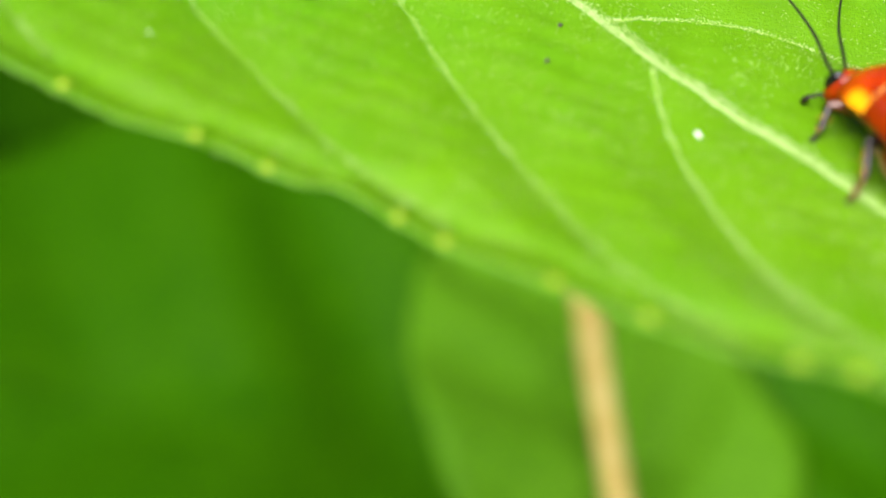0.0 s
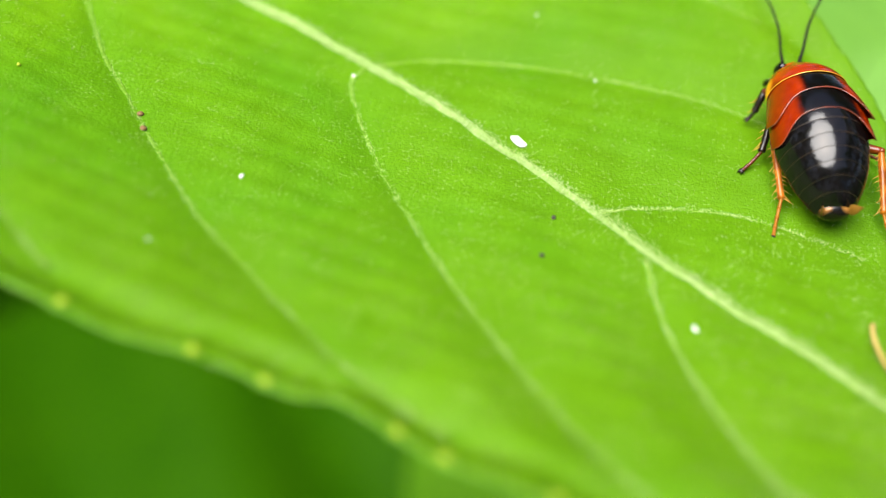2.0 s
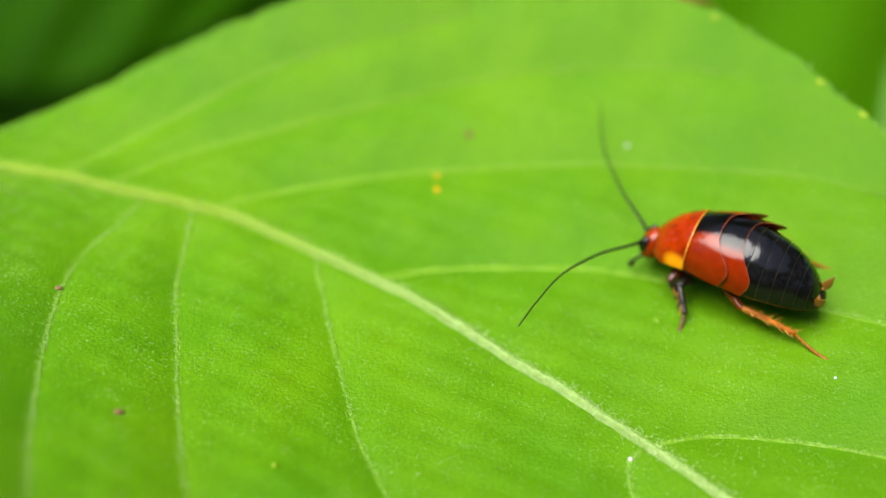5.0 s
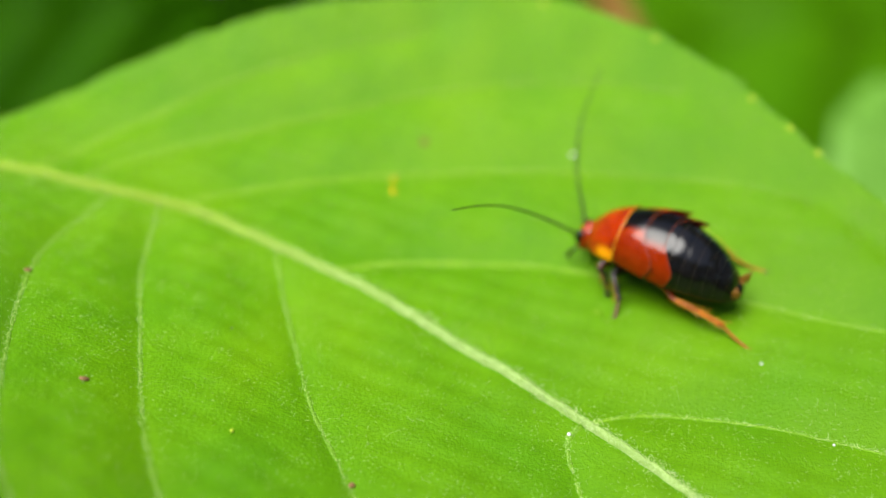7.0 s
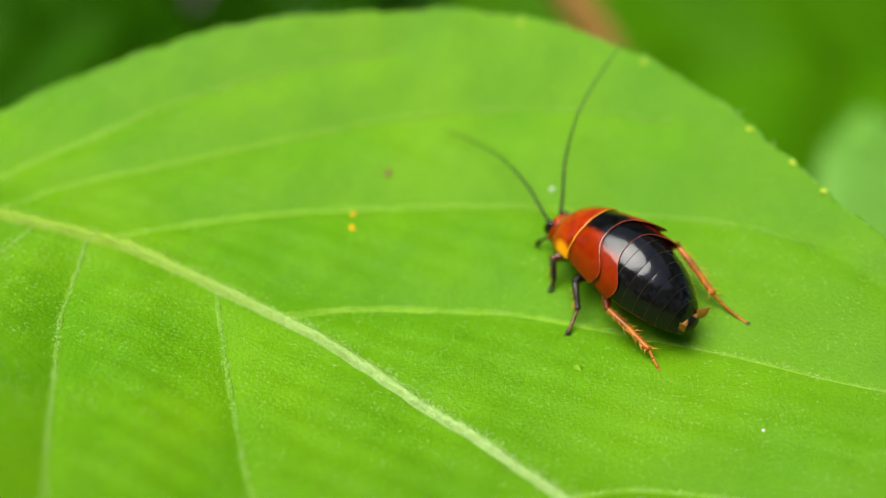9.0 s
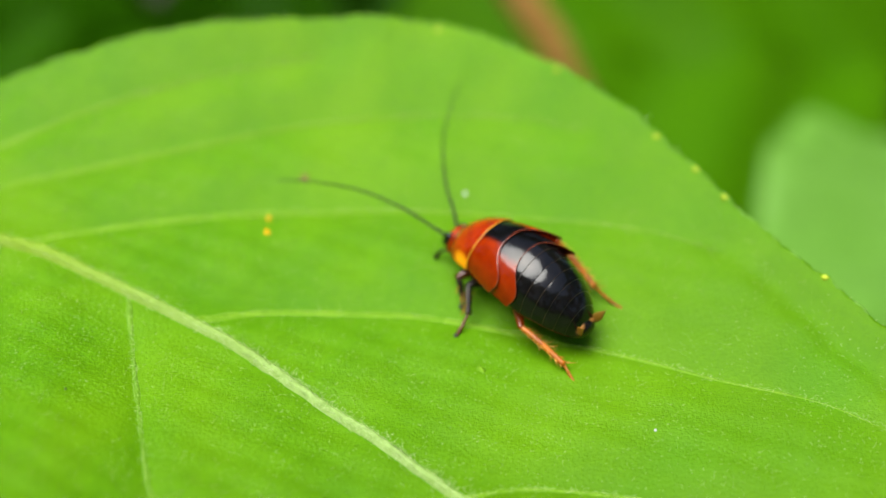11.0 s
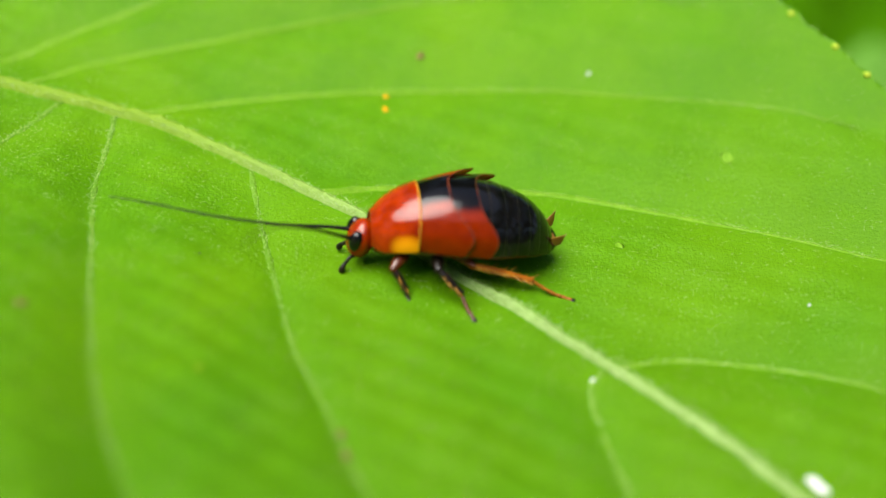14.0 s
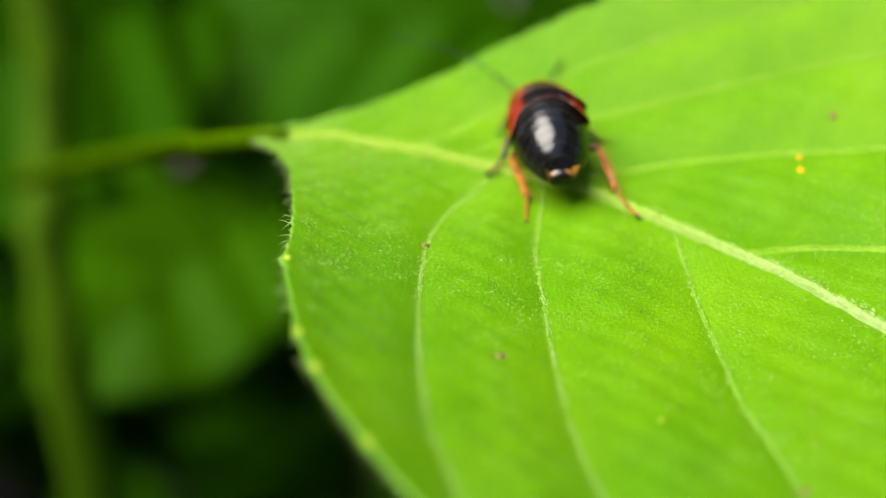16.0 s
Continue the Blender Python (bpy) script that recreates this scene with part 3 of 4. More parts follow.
def build_leg(insect, name, hip, knee, ankle, foot, thick, mats, spine_count, rng):
    """A leg about its hip: thigh, spiny shin and a jointed foot, for the insect's left side (or right where y is negative)."""
    rel = [np.subtract(p, hip) for p in (hip, knee, ankle, foot)]
    mid = (rel[0] + rel[1]) * 0.5 + np.array([0, 0, 0.12])
    leg = mesh_ob(name, *limb([rel[0], mid, rel[1]], [thick * 1.0, thick * 1.2, thick * 1.0, thick * 0.75], 14, 18), mats[0], insect)
    leg.location = Vector(hip) * MM
    bow = (rel[1] + rel[2]) * 0.5 + np.array([0, 0, 0.05])
    mesh_ob("knee", *ball(rel[1], (thick * 0.76,) * 3, None, 8, 10), mats[0], leg)
    mesh_ob("shin", *limb([rel[1], bow, rel[2]], [thick * 0.62, thick * 0.72, thick * 0.66, thick * 0.60, thick * 0.70], 12, 18), mats[1], leg)
    for piece in spines([rel[1], bow, rel[2]], spine_count, 0.62, 0.042, rng):
        mesh_ob("spine", *piece, mats[3], leg)
    # the foot's joints bow down to the blade and end in two claws on a dark pad
    sag = (rel[2] + rel[3]) * 0.5 + np.array([0, 0, -0.22 * (rel[2][2] - rel[3][2])])
    line = spline([rel[2], sag, rel[3]], 17)
    for k in range(4):
        a, b, c = line[4 * k], line[4 * k + 2], line[min(4 * k + 4, 16)]
        mesh_ob("foot_joint", *limb([a, b, a + (c - a) * 0.96], [thick * 0.40, thick * 0.30, thick * 0.42], 8, 6), mats[2], leg)
    step = (rel[3] - line[12]) / (np.linalg.norm(rel[3] - line[12]) + 1e-9)
    mesh_ob("foot_pad", *ball(rel[3] + step * 0.05, (0.17, 0.15, 0.10), None, 7, 9), LEG_DARK, leg, "dark foot pad")
    for s in (-1, 1):
        claw = rel[3] + step * 0.26 + np.array([s * 0.09, s * 0.06, -0.02])
        mesh_ob("claw", *limb([rel[3], (rel[3] + claw) / 2 + np.array([0, 0, 0.05]), claw], [thick * 0.25, thick * 0.2, 0.02], 5, 4), LEG_DARK, leg, "dark claw")
    return leg


def build_cockroach():
    rng = random.Random(4)
    insect = new("cockroach_nymph")
    insect.scale = (0.925, 0.925, 0.925)
    tagged(insect, "small glossy red and black cockroach nymph with yellow shoulder patches", "cockroach")
    # belly: closed hull under the plates
    verts, faces, cols, xs = [], [], 24, np.linspace(-5.05, 4.2, 40)
    for x in xs:
        w, top, rim = shape_at(x)
        for k in range(cols):
            a = 2 * math.pi * k / cols
            h = (top - 0.16 - rim) if math.sin(a) > 0 else (rim - (1.30 if -3.6 < x < 3.4 else 1.12))
            verts.append((x * MM, (w - 0.16) * math.cos(a) * MM, (rim + h * math.sin(a)) * MM))
    for i in range(len(xs) - 1):
        for k in range(cols):
            a, b = i * cols + k, i * cols + (k + 1) % cols
            faces.append((a, b, b + cols, a + cols))
    faces += [tuple(range(cols)), tuple((len(xs) - 1) * cols + k for k in range(cols))[::-1]]
    mesh_ob("belly", verts, faces, BELLY, insect, "red-brown underside")
    # abdomen from the tail forward, each plate lying over the next
    edges = [-0.2, -1.35, -2.15, -2.85, -3.5, -4.1, -4.65, -5.1]
    for k in range(len(edges) - 1):
        plate("back_segment", edges[k] + 0.18, edges[k + 1], (DARK, BROWN_EDGE, SIDE_RIM), insect, 0.035, -0.05, 0.0, 1, "glossy black back segment", 9, 81, 0.005 * (7 - k), 88, 0.02, 1.08, 0.02)
    mesh_ob("tail_plate", *ball((-4.82, 0.0, 1.46), (0.60, 0.92, 0.60), Euler((0, radians(-24), 0)).to_matrix(), 18, 28), TAIL, insect, "black tail plate with two tan patches")
    for s in (1, -1):
        mesh_ob("cercus", *paddle((-4.95, 0.62 * s, 1.5), (-0.5, 0.38 * s, 0.85), (-0.8, 0.2 * s, -0.5), 1.2, 0.27), CERCUS, insect, "amber leaf-shaped tail feeler")
    plate("hind_wing_pad", 0.75, -0.75, (REAR_PAD, AMBER_EDGE), insect, 0.035, 0.95, 0.34, 1, "black wing pad with red sides", 22, 73, 0.06, 92, 0.02)
    plate("fore_wing_pad", 2.30, 0.65, (PAD, AMBER_EDGE), insect, 0.06, 1.1, 0.36, 1, "black wing pad with red sides", 22, 73, 0.10, 92, 0.03)
    plate("neck_shield", 4.42, 2.12, (SHIELD, YELLOW_EDGE), insect, 0.07, -0.06, 0.05, 1, "orange-red shield with yellow corners", 24, 73, 0.12, 96, 0.022, 0.85, 0.05)
    mesh_ob("head", *ball((4.80, 0, 1.58), (0.72, 0.95, 1.08), Euler((0, radians(-14), 0)).to_matrix()), HEAD, insect, "orange-red head")
    for s in (1, -1):
        mesh_ob("eye", *ball((5.10, 0.62 * s, 1.86), (0.37, 0.36, 0.58), Euler((0, radians(-14), radians(12 * s))).to_matrix()), EYE, insect, "glossy black eye")
        mesh_ob("palp", *joined([limb([(4.85, 0.35 * s, 0.72), (5.3, 0.62 * s, 0.86), (5.6, 0.80 * s, 0.56)], [0.10, 0.09, 0.10]),
                                 limb([(5.6, 0.80 * s, 0.62), (5.74, 0.90 * s, 0.32), (5.80, 0.98 * s, 0.05)], [0.08, 0.14, 0.18, 0.07])]), LEG_DARK, insect, "black mouth feeler")
    antennae = []
    for s in (1, -1):
        line = [(0, 0, 0), (1.2, -0.25 * s, 0.12), (3.2, -0.75 * s, 0.30), (6.0, -0.9 * s, 0.42), (8.6, -0.45 * s, 0.3), (10.6, 0, 0)]
        rings = spline(line, 90) * (1.06 if s > 0 else 1.13)
        k = np.linspace(0, 1, 90)
        radius = np.interp(k, [0, 0.03, 0.1, 0.5, 1], [0.13, 0.10, 0.082, 0.055, 0.028]) * (1 + 0.14 * (np.arange(90) % 2))
        feeler = mesh_ob("antenna", *tube(rings * MM, radius * MM, 8), FEELER, insect, "long thin black antenna")
        feeler.location = Vector((5.3, 0.40 * s, 1.85)) * MM
        antennae.append(feeler)
    legs = []
    for s in (1, -1):
        legs.append(build_leg(insect, "foreleg", (3.0, 0.8 * s, 1.45), (3.65, 1.75 * s, 1.35), (3.0, 2.25 * s, 0.45), (2.85, 2.55 * s, 0.06), 0.30, (LEG_RUST, LEG_DARK, LEG_DARK, SPINE), 6, rng))
        legs.append(build_leg(insect, "middle_leg", (1.4, 1.1 * s, 1.45), (1.55, 2.2 * s, 1.6), (0.5, 3.1 * s, 0.7), (0.1, 4.3 * s, 0.06), 0.30, (LEG_DARK, LEG_DARK, LEG_RUST, SPINE), 8, rng))
        knee, ankle, foot = ((-1.2, 2.3, 1.5), (-4.35, 2.2, 0.65), (-6.4, 2.8, 0.06)) if s > 0 else ((-1.1, -3.4, 2.1), (-4.3, -3.1, 0.75), (-6.6, -3.4, 0.06))
        legs.append(build_leg(insect, "hind_leg", (0.0, 1.2 * s, 1.45), knee, ankle, foot, 0.28, (THIGH_RED, LEG_AMBER, FOOT_AMBER, SPINE), 24, rng))
    return insect, antennae, legs


cockroach, antennae, legs = build_cockroach()


# ---- small things on the leaf ----
def on_leaf(s, n, lift=0.0):
    return Vector(leaf_points(np.array([s]), np.array([n]), lift)[0])


def lie(s, n):
    """The turn that lays a thing flat on the blade."""
    x, y = s * ALONG + n * ACROSS
    return leaf_place(x, y)[1].to_track_quat("Z", "X").to_matrix().to_4x4()


def speck(name, label, category, s, n, size, mat, turn=0.0, group="", flat=0.5):
    rng = random.Random(int(s * 100 + n * 10))
    verts, faces = ball((0, 0, 0), size, None, 6, 8)
    verts = [v * (1 + rng.uniform(-0.18, 0.18)) for v in verts]
    ob = mesh_ob(name, verts, faces, mat)
    ob.matrix_world = Matrix.Translation(on_leaf(s, n, size[2] * flat)) @ lie(s, n) @ pose(0, 0, 0, 0, 0, turn)
    tagged(ob, label, category, group)
    return ob


WHITE = plain("white_flake", (0.434, 0.434, 0.406), (0.525, 0.525, 0.504), 0.5, 3000.0)
ORANGE = plain("orange_speck", (0.5, 0.21, 0.002), (0.58, 0.27, 0.004), 0.6, 3000.0, ior=0.1)
BROWN = plain("brown_speck", (0.105, 0.056, 0.014), (0.154, 0.084, 0.021), 0.7, 3000.0)
NEARLY_BLACK = plain("black_speck", (0.014, 0.014, 0.0084), (0.035, 0.035, 0.014), 0.6, 3000.0)


def build_flake():
    outline = [(-0.72, -0.22), (-0.5, -0.36), (0.1, -0.36), (0.62, -0.30), (0.76, 0.0), (0.62, 0.26), (0.05, 0.32), (-0.55, 0.28)]
    verts = [(0.72 * x * MM, 0.74 * y * MM, z * MM) for z in (0.0, 0.06) for x, y in outline]
    verts = [(x, y, z + 0.12 * abs(x)) for x, y, z in verts]
    n = len(outline)
    faces = [tuple(range(n))[::-1], tuple(range(n, 2 * n))] + [(k, (k + 1) % n, n + (k + 1) % n, n + k) for k in range(n)]
    ob = mesh_ob("white_flake", verts, faces, WHITE, None, "", False)
    ob.matrix_world = Matrix.Translation(on_leaf(25.5, 4.02, 0.02)) @ pose(0, 0, 0, 0, 0, -62)
    tagged(ob, "small white papery flake lying on the leaf", "flake")


build_flake()
speck("white_flake", "tiny white flake lying on the leaf", "flake", 38.86, -0.84, (0.24, 0.11, 0.08), WHITE, 35)
speck("white_flake", "tiny white flake lying on the leaf", "flake", 18.88, -8.46, (0.20, 0.10, 0.08), WHITE, 60)
speck("white_speck", "tiny white speck on the leaf", "speck", 20.47, -14.77, (0.07, 0.06, 0.06), WHITE, 0)
speck("dew_speck", "tiny glistening white speck beside the midrib", "speck", 15.8, 1.95, (0.12, 0.11, 0.1), WHITE, 0)
speck("white_speck", "tiny white speck on the leaf", "speck", 1.56, 17.57, (0.14, 0.12, 0.09), WHITE, 0)
speck("white_speck", "tiny white speck on the leaf", "speck", 25.2, 11.1, (0.09, 0.08, 0.08), WHITE, 0)
speck("white_speck", "tiny white speck on the leaf", "speck", 19.75, 12.7, (0.08, 0.08, 0.07), WHITE, 0)
speck("pale_spot", "small pale green spot on the leaf", "spot", 10.9, 9.6, (0.34, 0.26, 0.016), SIDE_VEIN, 20, "pale spots", 0.1)
speck("pale_spot", "pale green spot near the leaf rim", "spot", 11.18, 17.9, (0.5, 0.36, 0.016), SIDE_VEIN, 10, "pale spots", 0.1)
speck("orange_speck", "small orange speck on the leaf", "speck", -4.5, 7.46, (0.26, 0.15, 0.06), ORANGE, 20, "orange specks")
speck("orange_speck", "small orange speck on the leaf", "speck", -5.43, 8.3, (0.16, 0.14, 0.06), ORANGE, 0, "orange specks")
speck("brown_speck", "small brown speck on the leaf", "speck", -6.08, 11.45, (0.26, 0.2, 0.1), BROWN, 0, "brown specks")
speck("brown_speck", "small brown speck on a side vein", "speck", 12.03, -8.94, (0.18, 0.16, 0.12), BROWN, 0, "brown specks")
speck("brown_speck", "small brown speck on a side vein", "speck", 13.05, -9.55, (0.19, 0.18, 0.12), BROWN, 40, "brown specks")
speck("brown_speck", "small brown speck on the leaf", "speck", -9.2, -14.3, (0.22, 0.18, 0.09), BROWN, 0, "brown specks")
speck("brown_speck", "small brown speck on the leaf", "speck", 1.1, -16.2, (0.26, 0.14, 0.1), BROWN, 0, "brown specks")
speck("yellow_speck", "tiny yellow speck on the leaf", "speck", 6.93, -12.0, (0.10, 0.12, 0.1), TOOTH, 0)
speck("black_speck", "tiny black speck on the leaf", "speck", 31.57, -2.03, (0.13, 0.12, 0.12), NEARLY_BLACK, 0, "black specks")
speck("black_speck", "tiny black speck on the leaf", "speck", 30.19, 0.77, (0.16, 0.10, 0.10), NEARLY_BLACK, 20, "black specks")
speck("black_speck", "tiny black speck on the leaf", "speck", -0.05, -7.5, (0.05, 0.07, 0.05), NEARLY_BLACK, 0, "black specks")


def build_curl():
    """A dry curled tendril that lies on the blade."""
    base = [on_leaf(s, n, z) for s, n, z in ((44.2, 5.5, 0.2), (44.5, 4.7, 0.35), (45.0, 4.0, 0.4), (45.8, 3.2, 0.35), (46.7, 2.7, 0.3), (48.0, 2.3, 0.2))]
    ob = mesh_ob("dry_tendril", *tube(spline([tuple(p) for p in base], 24), np.linspace(0.12, 0.09, 24) * MM, 7), STEM_TAN)
    tagged(ob, "thin curved tan plant fibre lying on the leaf", "fibre")


build_curl()

for s, n in NEAR_TEETH + FAR_TEETH:
    tooth = mesh_ob("rim_tooth", *ball((0, 0, 0), (0.22, 0.2, 0.16), None, 7, 9), TOOTH, leaf, "yellow gland on the leaf rim")
    tooth.location = on_leaf(s, n, -0.02)


def hair_tufts():
    """Fine hairs on the blade, thick on the ribs and the rim."""
    rng = np.random.default_rng(3)
    verts, faces = [], []

    def hair(root, way, length, radius):
        side = np.cross(way, [0.3, 0.2, 0.9])
        side /= np.linalg.norm(side)
        other = np.cross(way, side)
        bend = root + way * length * 0.6
        tip = root + way * length + np.array([0, 0, -0.12]) * length + side * length * rng.uniform(-0.2, 0.2)
        b = len(verts)
        for p, r in ((root, radius), (bend, radius * 0.7)):
            for k in range(3):
                a = 2.1 * k
                verts.append(p + r * (math.cos(a) * side + math.sin(a) * other))
        verts.append(tip)
        for k in range(3):
            j = (k + 1) % 3
            faces.append((b + k, b + j, b + 3 + j, b + 3 + k))
            faces.append((b + 3 + k, b + 3 + j, b + 6))

    # rim
    for edge, sign in ((NEAR_EDGE, -1), (FAR_EDGE, 1)):
        line = spline(edge, 330)
        pts = leaf_points(line[:, 0], line[:, 1], -0.06)
        out2 = np.gradient(line, axis=0)
        out2 = np.stack([-out2[:, 1], out2[:, 0]], 1) * sign
        out2 /= np.linalg.norm(out2, axis=1)[:, None] + 1e-9
        for p, o, size in zip(pts, out2, np.interp(line[:, 0], [8, 18], [0.95, 0.35])):
            w = np.array([*(o[0] * ALONG + o[1] * ACROSS), rng.uniform(-0.5, 0.3)]) + rng.normal(0, 0.35, 3)
            hair(p, w / np.linalg.norm(w), rng.uniform(0.25, 1.0) * size * MM, 0.015 * MM)
    # midrib and side veins
    for line, count, spread, size in [(MIDRIB_LINE, 14000, 0.40, 0.19)] + [(v, 1000 if number < len(NEAR_VEINS) else 650, 0.14, 0.16) for number, v in enumerate(VEIN_LINES)]:
        k = rng.integers(0, len(line) - 1, count)
        u = rng.random(count)[:, None]
        at = line[k] * (1 - u) + line[k + 1] * u + rng.normal(0, spread * 0.6, (count, 2))
        for p in leaf_points(at[:, 0], at[:, 1], 0.02):
            w = np.array([rng.normal(0, 0.7), rng.normal(0, 0.7), 0.7])
            lift = np.array([0, 0, 0.17 * MM]) if spread > 0.3 and rng.random() < 0.7 else 0.0
            hair(p + lift, w / np.linalg.norm(w), rng.uniform(0.5, 1.2) * size * MM, 0.010 * MM)
    # blade
    near, mid, far = spline(NEAR_EDGE, 400), spline(MIDRIB, 400), spline(FAR_EDGE, 400)
    count = 62000
    k, v = rng.integers(5, 390, count), rng.uniform(-0.97, 0.97, count)[:, None]
    at = np.where(v < 0, mid[k] - (near[k] - mid[k]) * v, mid[k] + (far[k] - mid[k]) * v) + rng.normal(0, 0.1, (count, 2))
    keep = [noise.noise(Vector((x * 0.35, y * 0.35, 3.0))) + 0.5 * noise.noise(Vector((x * 1.1, y * 1.1, 8.0))) > rng.uniform(-0.7, 0.6) for x, y in at]
    at = at[np.array(keep)]
    for p in leaf_points(at[:, 0], at[:, 1], 0.0):
        w = np.array([rng.normal(0, 0.6), rng.normal(0, 0.6), 0.3])
        hair(p, w / np.linalg.norm(w), rng.uniform(0.07, 0.20) * MM, 0.009 * MM)
    ob = mesh_ob("leaf_hair", verts, faces, HAIR, leaf, "fine pale hairs on the leaf")
    tagged(ob, kind="stuff")


hair_tufts()


# ---- what lies behind and below, far out of focus (millimetres) ----
def back_leaf(name, label, centre, length, width, heading, tilt, lean, mat, fold=0.15, droop=0.12):
    """A whole leaf: a bowed, folded blade with its rib and side ribs."""
    rows, cols = 33, 17
    u, v = np.linspace(0, 1, rows)[:, None], np.linspace(-1, 1, cols)[None]
    half = width / 2 * np.sin(np.pi * np.clip(u, 0.004, 0.996) ** 0.85) ** 0.75
    x = (u - 0.5) * length + 0 * v
    y = half * v
    z = fold * np.abs(y) - droop * length * (2 * u - 1) ** 2 + 0.03 * width * np.sin(u * 26 + np.abs(v) * 5)
    top = np.stack([x, y + 0 * x, z], -1).reshape(-1, 3) * MM
    low = top - np.array([0, 0, 0.35 * MM])
    n = rows * cols
    faces = []
    for i in range(rows - 1):
        for k in range(cols - 1):
            a = i * cols + k
            faces += [(a, a + cols, a + cols + 1, a + 1), (n + a, n + a + 1, n + a + cols + 1, n + a + cols)]
        a, b = i * cols, i * cols + cols - 1
        faces += [(a, n + a, n + a + cols, a + cols), (b, b + cols, n + b + cols, n + b)]
    thing = new(name)
    thing.matrix_world = pose(*(c * MM for c in centre), tilt, lean, heading)
    tagged(thing, label, "leaf")
    mesh_ob("blade", np.vstack([top, low]), faces, mat, thing)
    rib = top.reshape(rows, cols, 3)[:, cols // 2] + np.array([0, 0, 0.2 * MM])
    mesh_ob("midrib", *tube(rib, np.linspace(0.9, 0.25, rows) * MM, 7), mat, thing)
    return thing


def stem(name, label, points, radii, mat):
    line = spline(points, 40)
    r = np.interp(np.linspace(0, 1, 40), np.linspace(0, 1, len(radii)), radii)
    r = r * (1 + 0.06 * np.sin(np.arange(40) * 0.9))
    return tagged(mesh_ob(name, *tube(line * MM, r * MM, 12), mat), label, "stem")


back_leaf("background_leaf", "large green leaf, coloured as shaded, below the hairy leaf", (-7, 47, -146), 248, 152, -12, -6, 4, BACK_A)
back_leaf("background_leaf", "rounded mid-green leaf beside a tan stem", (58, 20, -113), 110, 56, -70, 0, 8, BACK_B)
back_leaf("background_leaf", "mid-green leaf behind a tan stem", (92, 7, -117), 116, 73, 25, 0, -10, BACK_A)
back_leaf("background_leaf", "pale green leaf beyond the hairy leaf", (112, 108, -50), 110, 84, 60, 10, 0, PALE_LEAF)
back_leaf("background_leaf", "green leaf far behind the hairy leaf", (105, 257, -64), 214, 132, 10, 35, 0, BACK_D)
back_leaf("background_leaf", "shaded green leaf far behind the hairy leaf", (-20, 347, -100), 198, 116, -20, 40, 0, BACK_C)
back_leaf("background_leaf", "shaded green leaf by the leaf stalk", (-121, 138, -90), 88, 56, 80, 35, 0, BACK_E)
back_leaf("background_leaf", "shaded green leaf behind an olive stem", (-165, 160, -45), 150, 90, 75, 50, 0, BACK_A)
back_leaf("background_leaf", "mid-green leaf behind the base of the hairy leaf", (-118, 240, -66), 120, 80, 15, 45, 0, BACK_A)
back_leaf("background_leaf", "shaded green leaf behind the leaf stalk", (-149, 265, -74), 148, 82, 30, 40, 0, BACK_C)
stem("plant_stem", "upright tan plant stem, dry", [(48, 48, -74), (49, 31, -87), (51, 20, -95), (53, 7, -102), (55, -11, -112), (57, -30, -127), (60, -60, -170), (62, -75, -260), (62, -78, -402)], [2.1, 2.2, 2.4, 2.6, 2.9, 3.1, 3.3, 3.5, 3.6], STEM_TAN)
stem("plant_stem", "bent russet plant stem", [(10, 143, 9), (24, 134, -13), (35, 130, -26), (43, 126, -47), (47, 123, -117), (48, 123, -402)], [3.0, 3.3, 3.6, 4.0, 4.3, 4.9], STEM_RED)
stem("plant_stem", "upright olive-green plant stem", [(-129, 136, 81), (-128, 116, -34), (-123, 90, -100), (-119, 83, -402)], [4.0, 4.9, 5.6, 6.6], STEM_GREEN)


def undergrowth():
    """The thicket all round, added mostly unseen to block low sky: many dim leaves that rise to the sides, with the sky
    open above.
    """
    rng = np.random.default_rng(11)
    verts, faces = [], []
    rows, cols = 7, 5
    for number in range(3400):
        a = rng.uniform(0, 2 * math.pi)
        if number < 900:
            d = rng.uniform(150, 620)
            z = rng.uniform(-380, -150) if d < 330 else rng.uniform(-380, 0.4 * (d - 330))
        else:
            d = rng.uniform(480, 900)
            # unseen wall height sets how much low sky gets in; lower behind the camera
            z = rng.uniform(-380, (0.75 if 175 < math.degrees(a) < 320 else 1.15) * d)
        centre = np.array([10 + d * math.cos(a), -5 + d * math.sin(a), z])
        if abs(centre[0] - 8) < 90 and centre[1] < 0 and -60 < z and d < 260:
            continue
        size = 1.4 if number < 900 else 2.0
        length, width = size * rng.uniform(40, 95), size * rng.uniform(20, 46)
        turn = Euler((rng.uniform(-0.9, 0.9), rng.uniform(-0.9, 0.9), rng.uniform(0, 6.28))).to_matrix()
        b = len(verts)
        for i in range(rows):
            u = i / (rows - 1)
            for k in range(cols):
                v = 2 * k / (cols - 1) - 1
                half = width / 2 * math.sin(math.pi * min(max(u, 0.02), 0.98)) ** 0.8
                p = turn @ Vector(((u - 0.5) * length, half * v, 0.2 * abs(half * v) - 0.12 * length * (2 * u - 1) ** 2))
                verts.append((np.array(p) + centre) * MM)
        for i in range(rows - 1):
            for k in range(cols - 1):
                q = b + i * cols + k
                faces.append((q, q + cols, q + cols + 1, q + 1))
    tagged(mesh_ob("undergrowth", verts, faces, BACK_C), "dense shade-dark undergrowth, added around the leaf to block low sky", "foliage", kind="stuff")


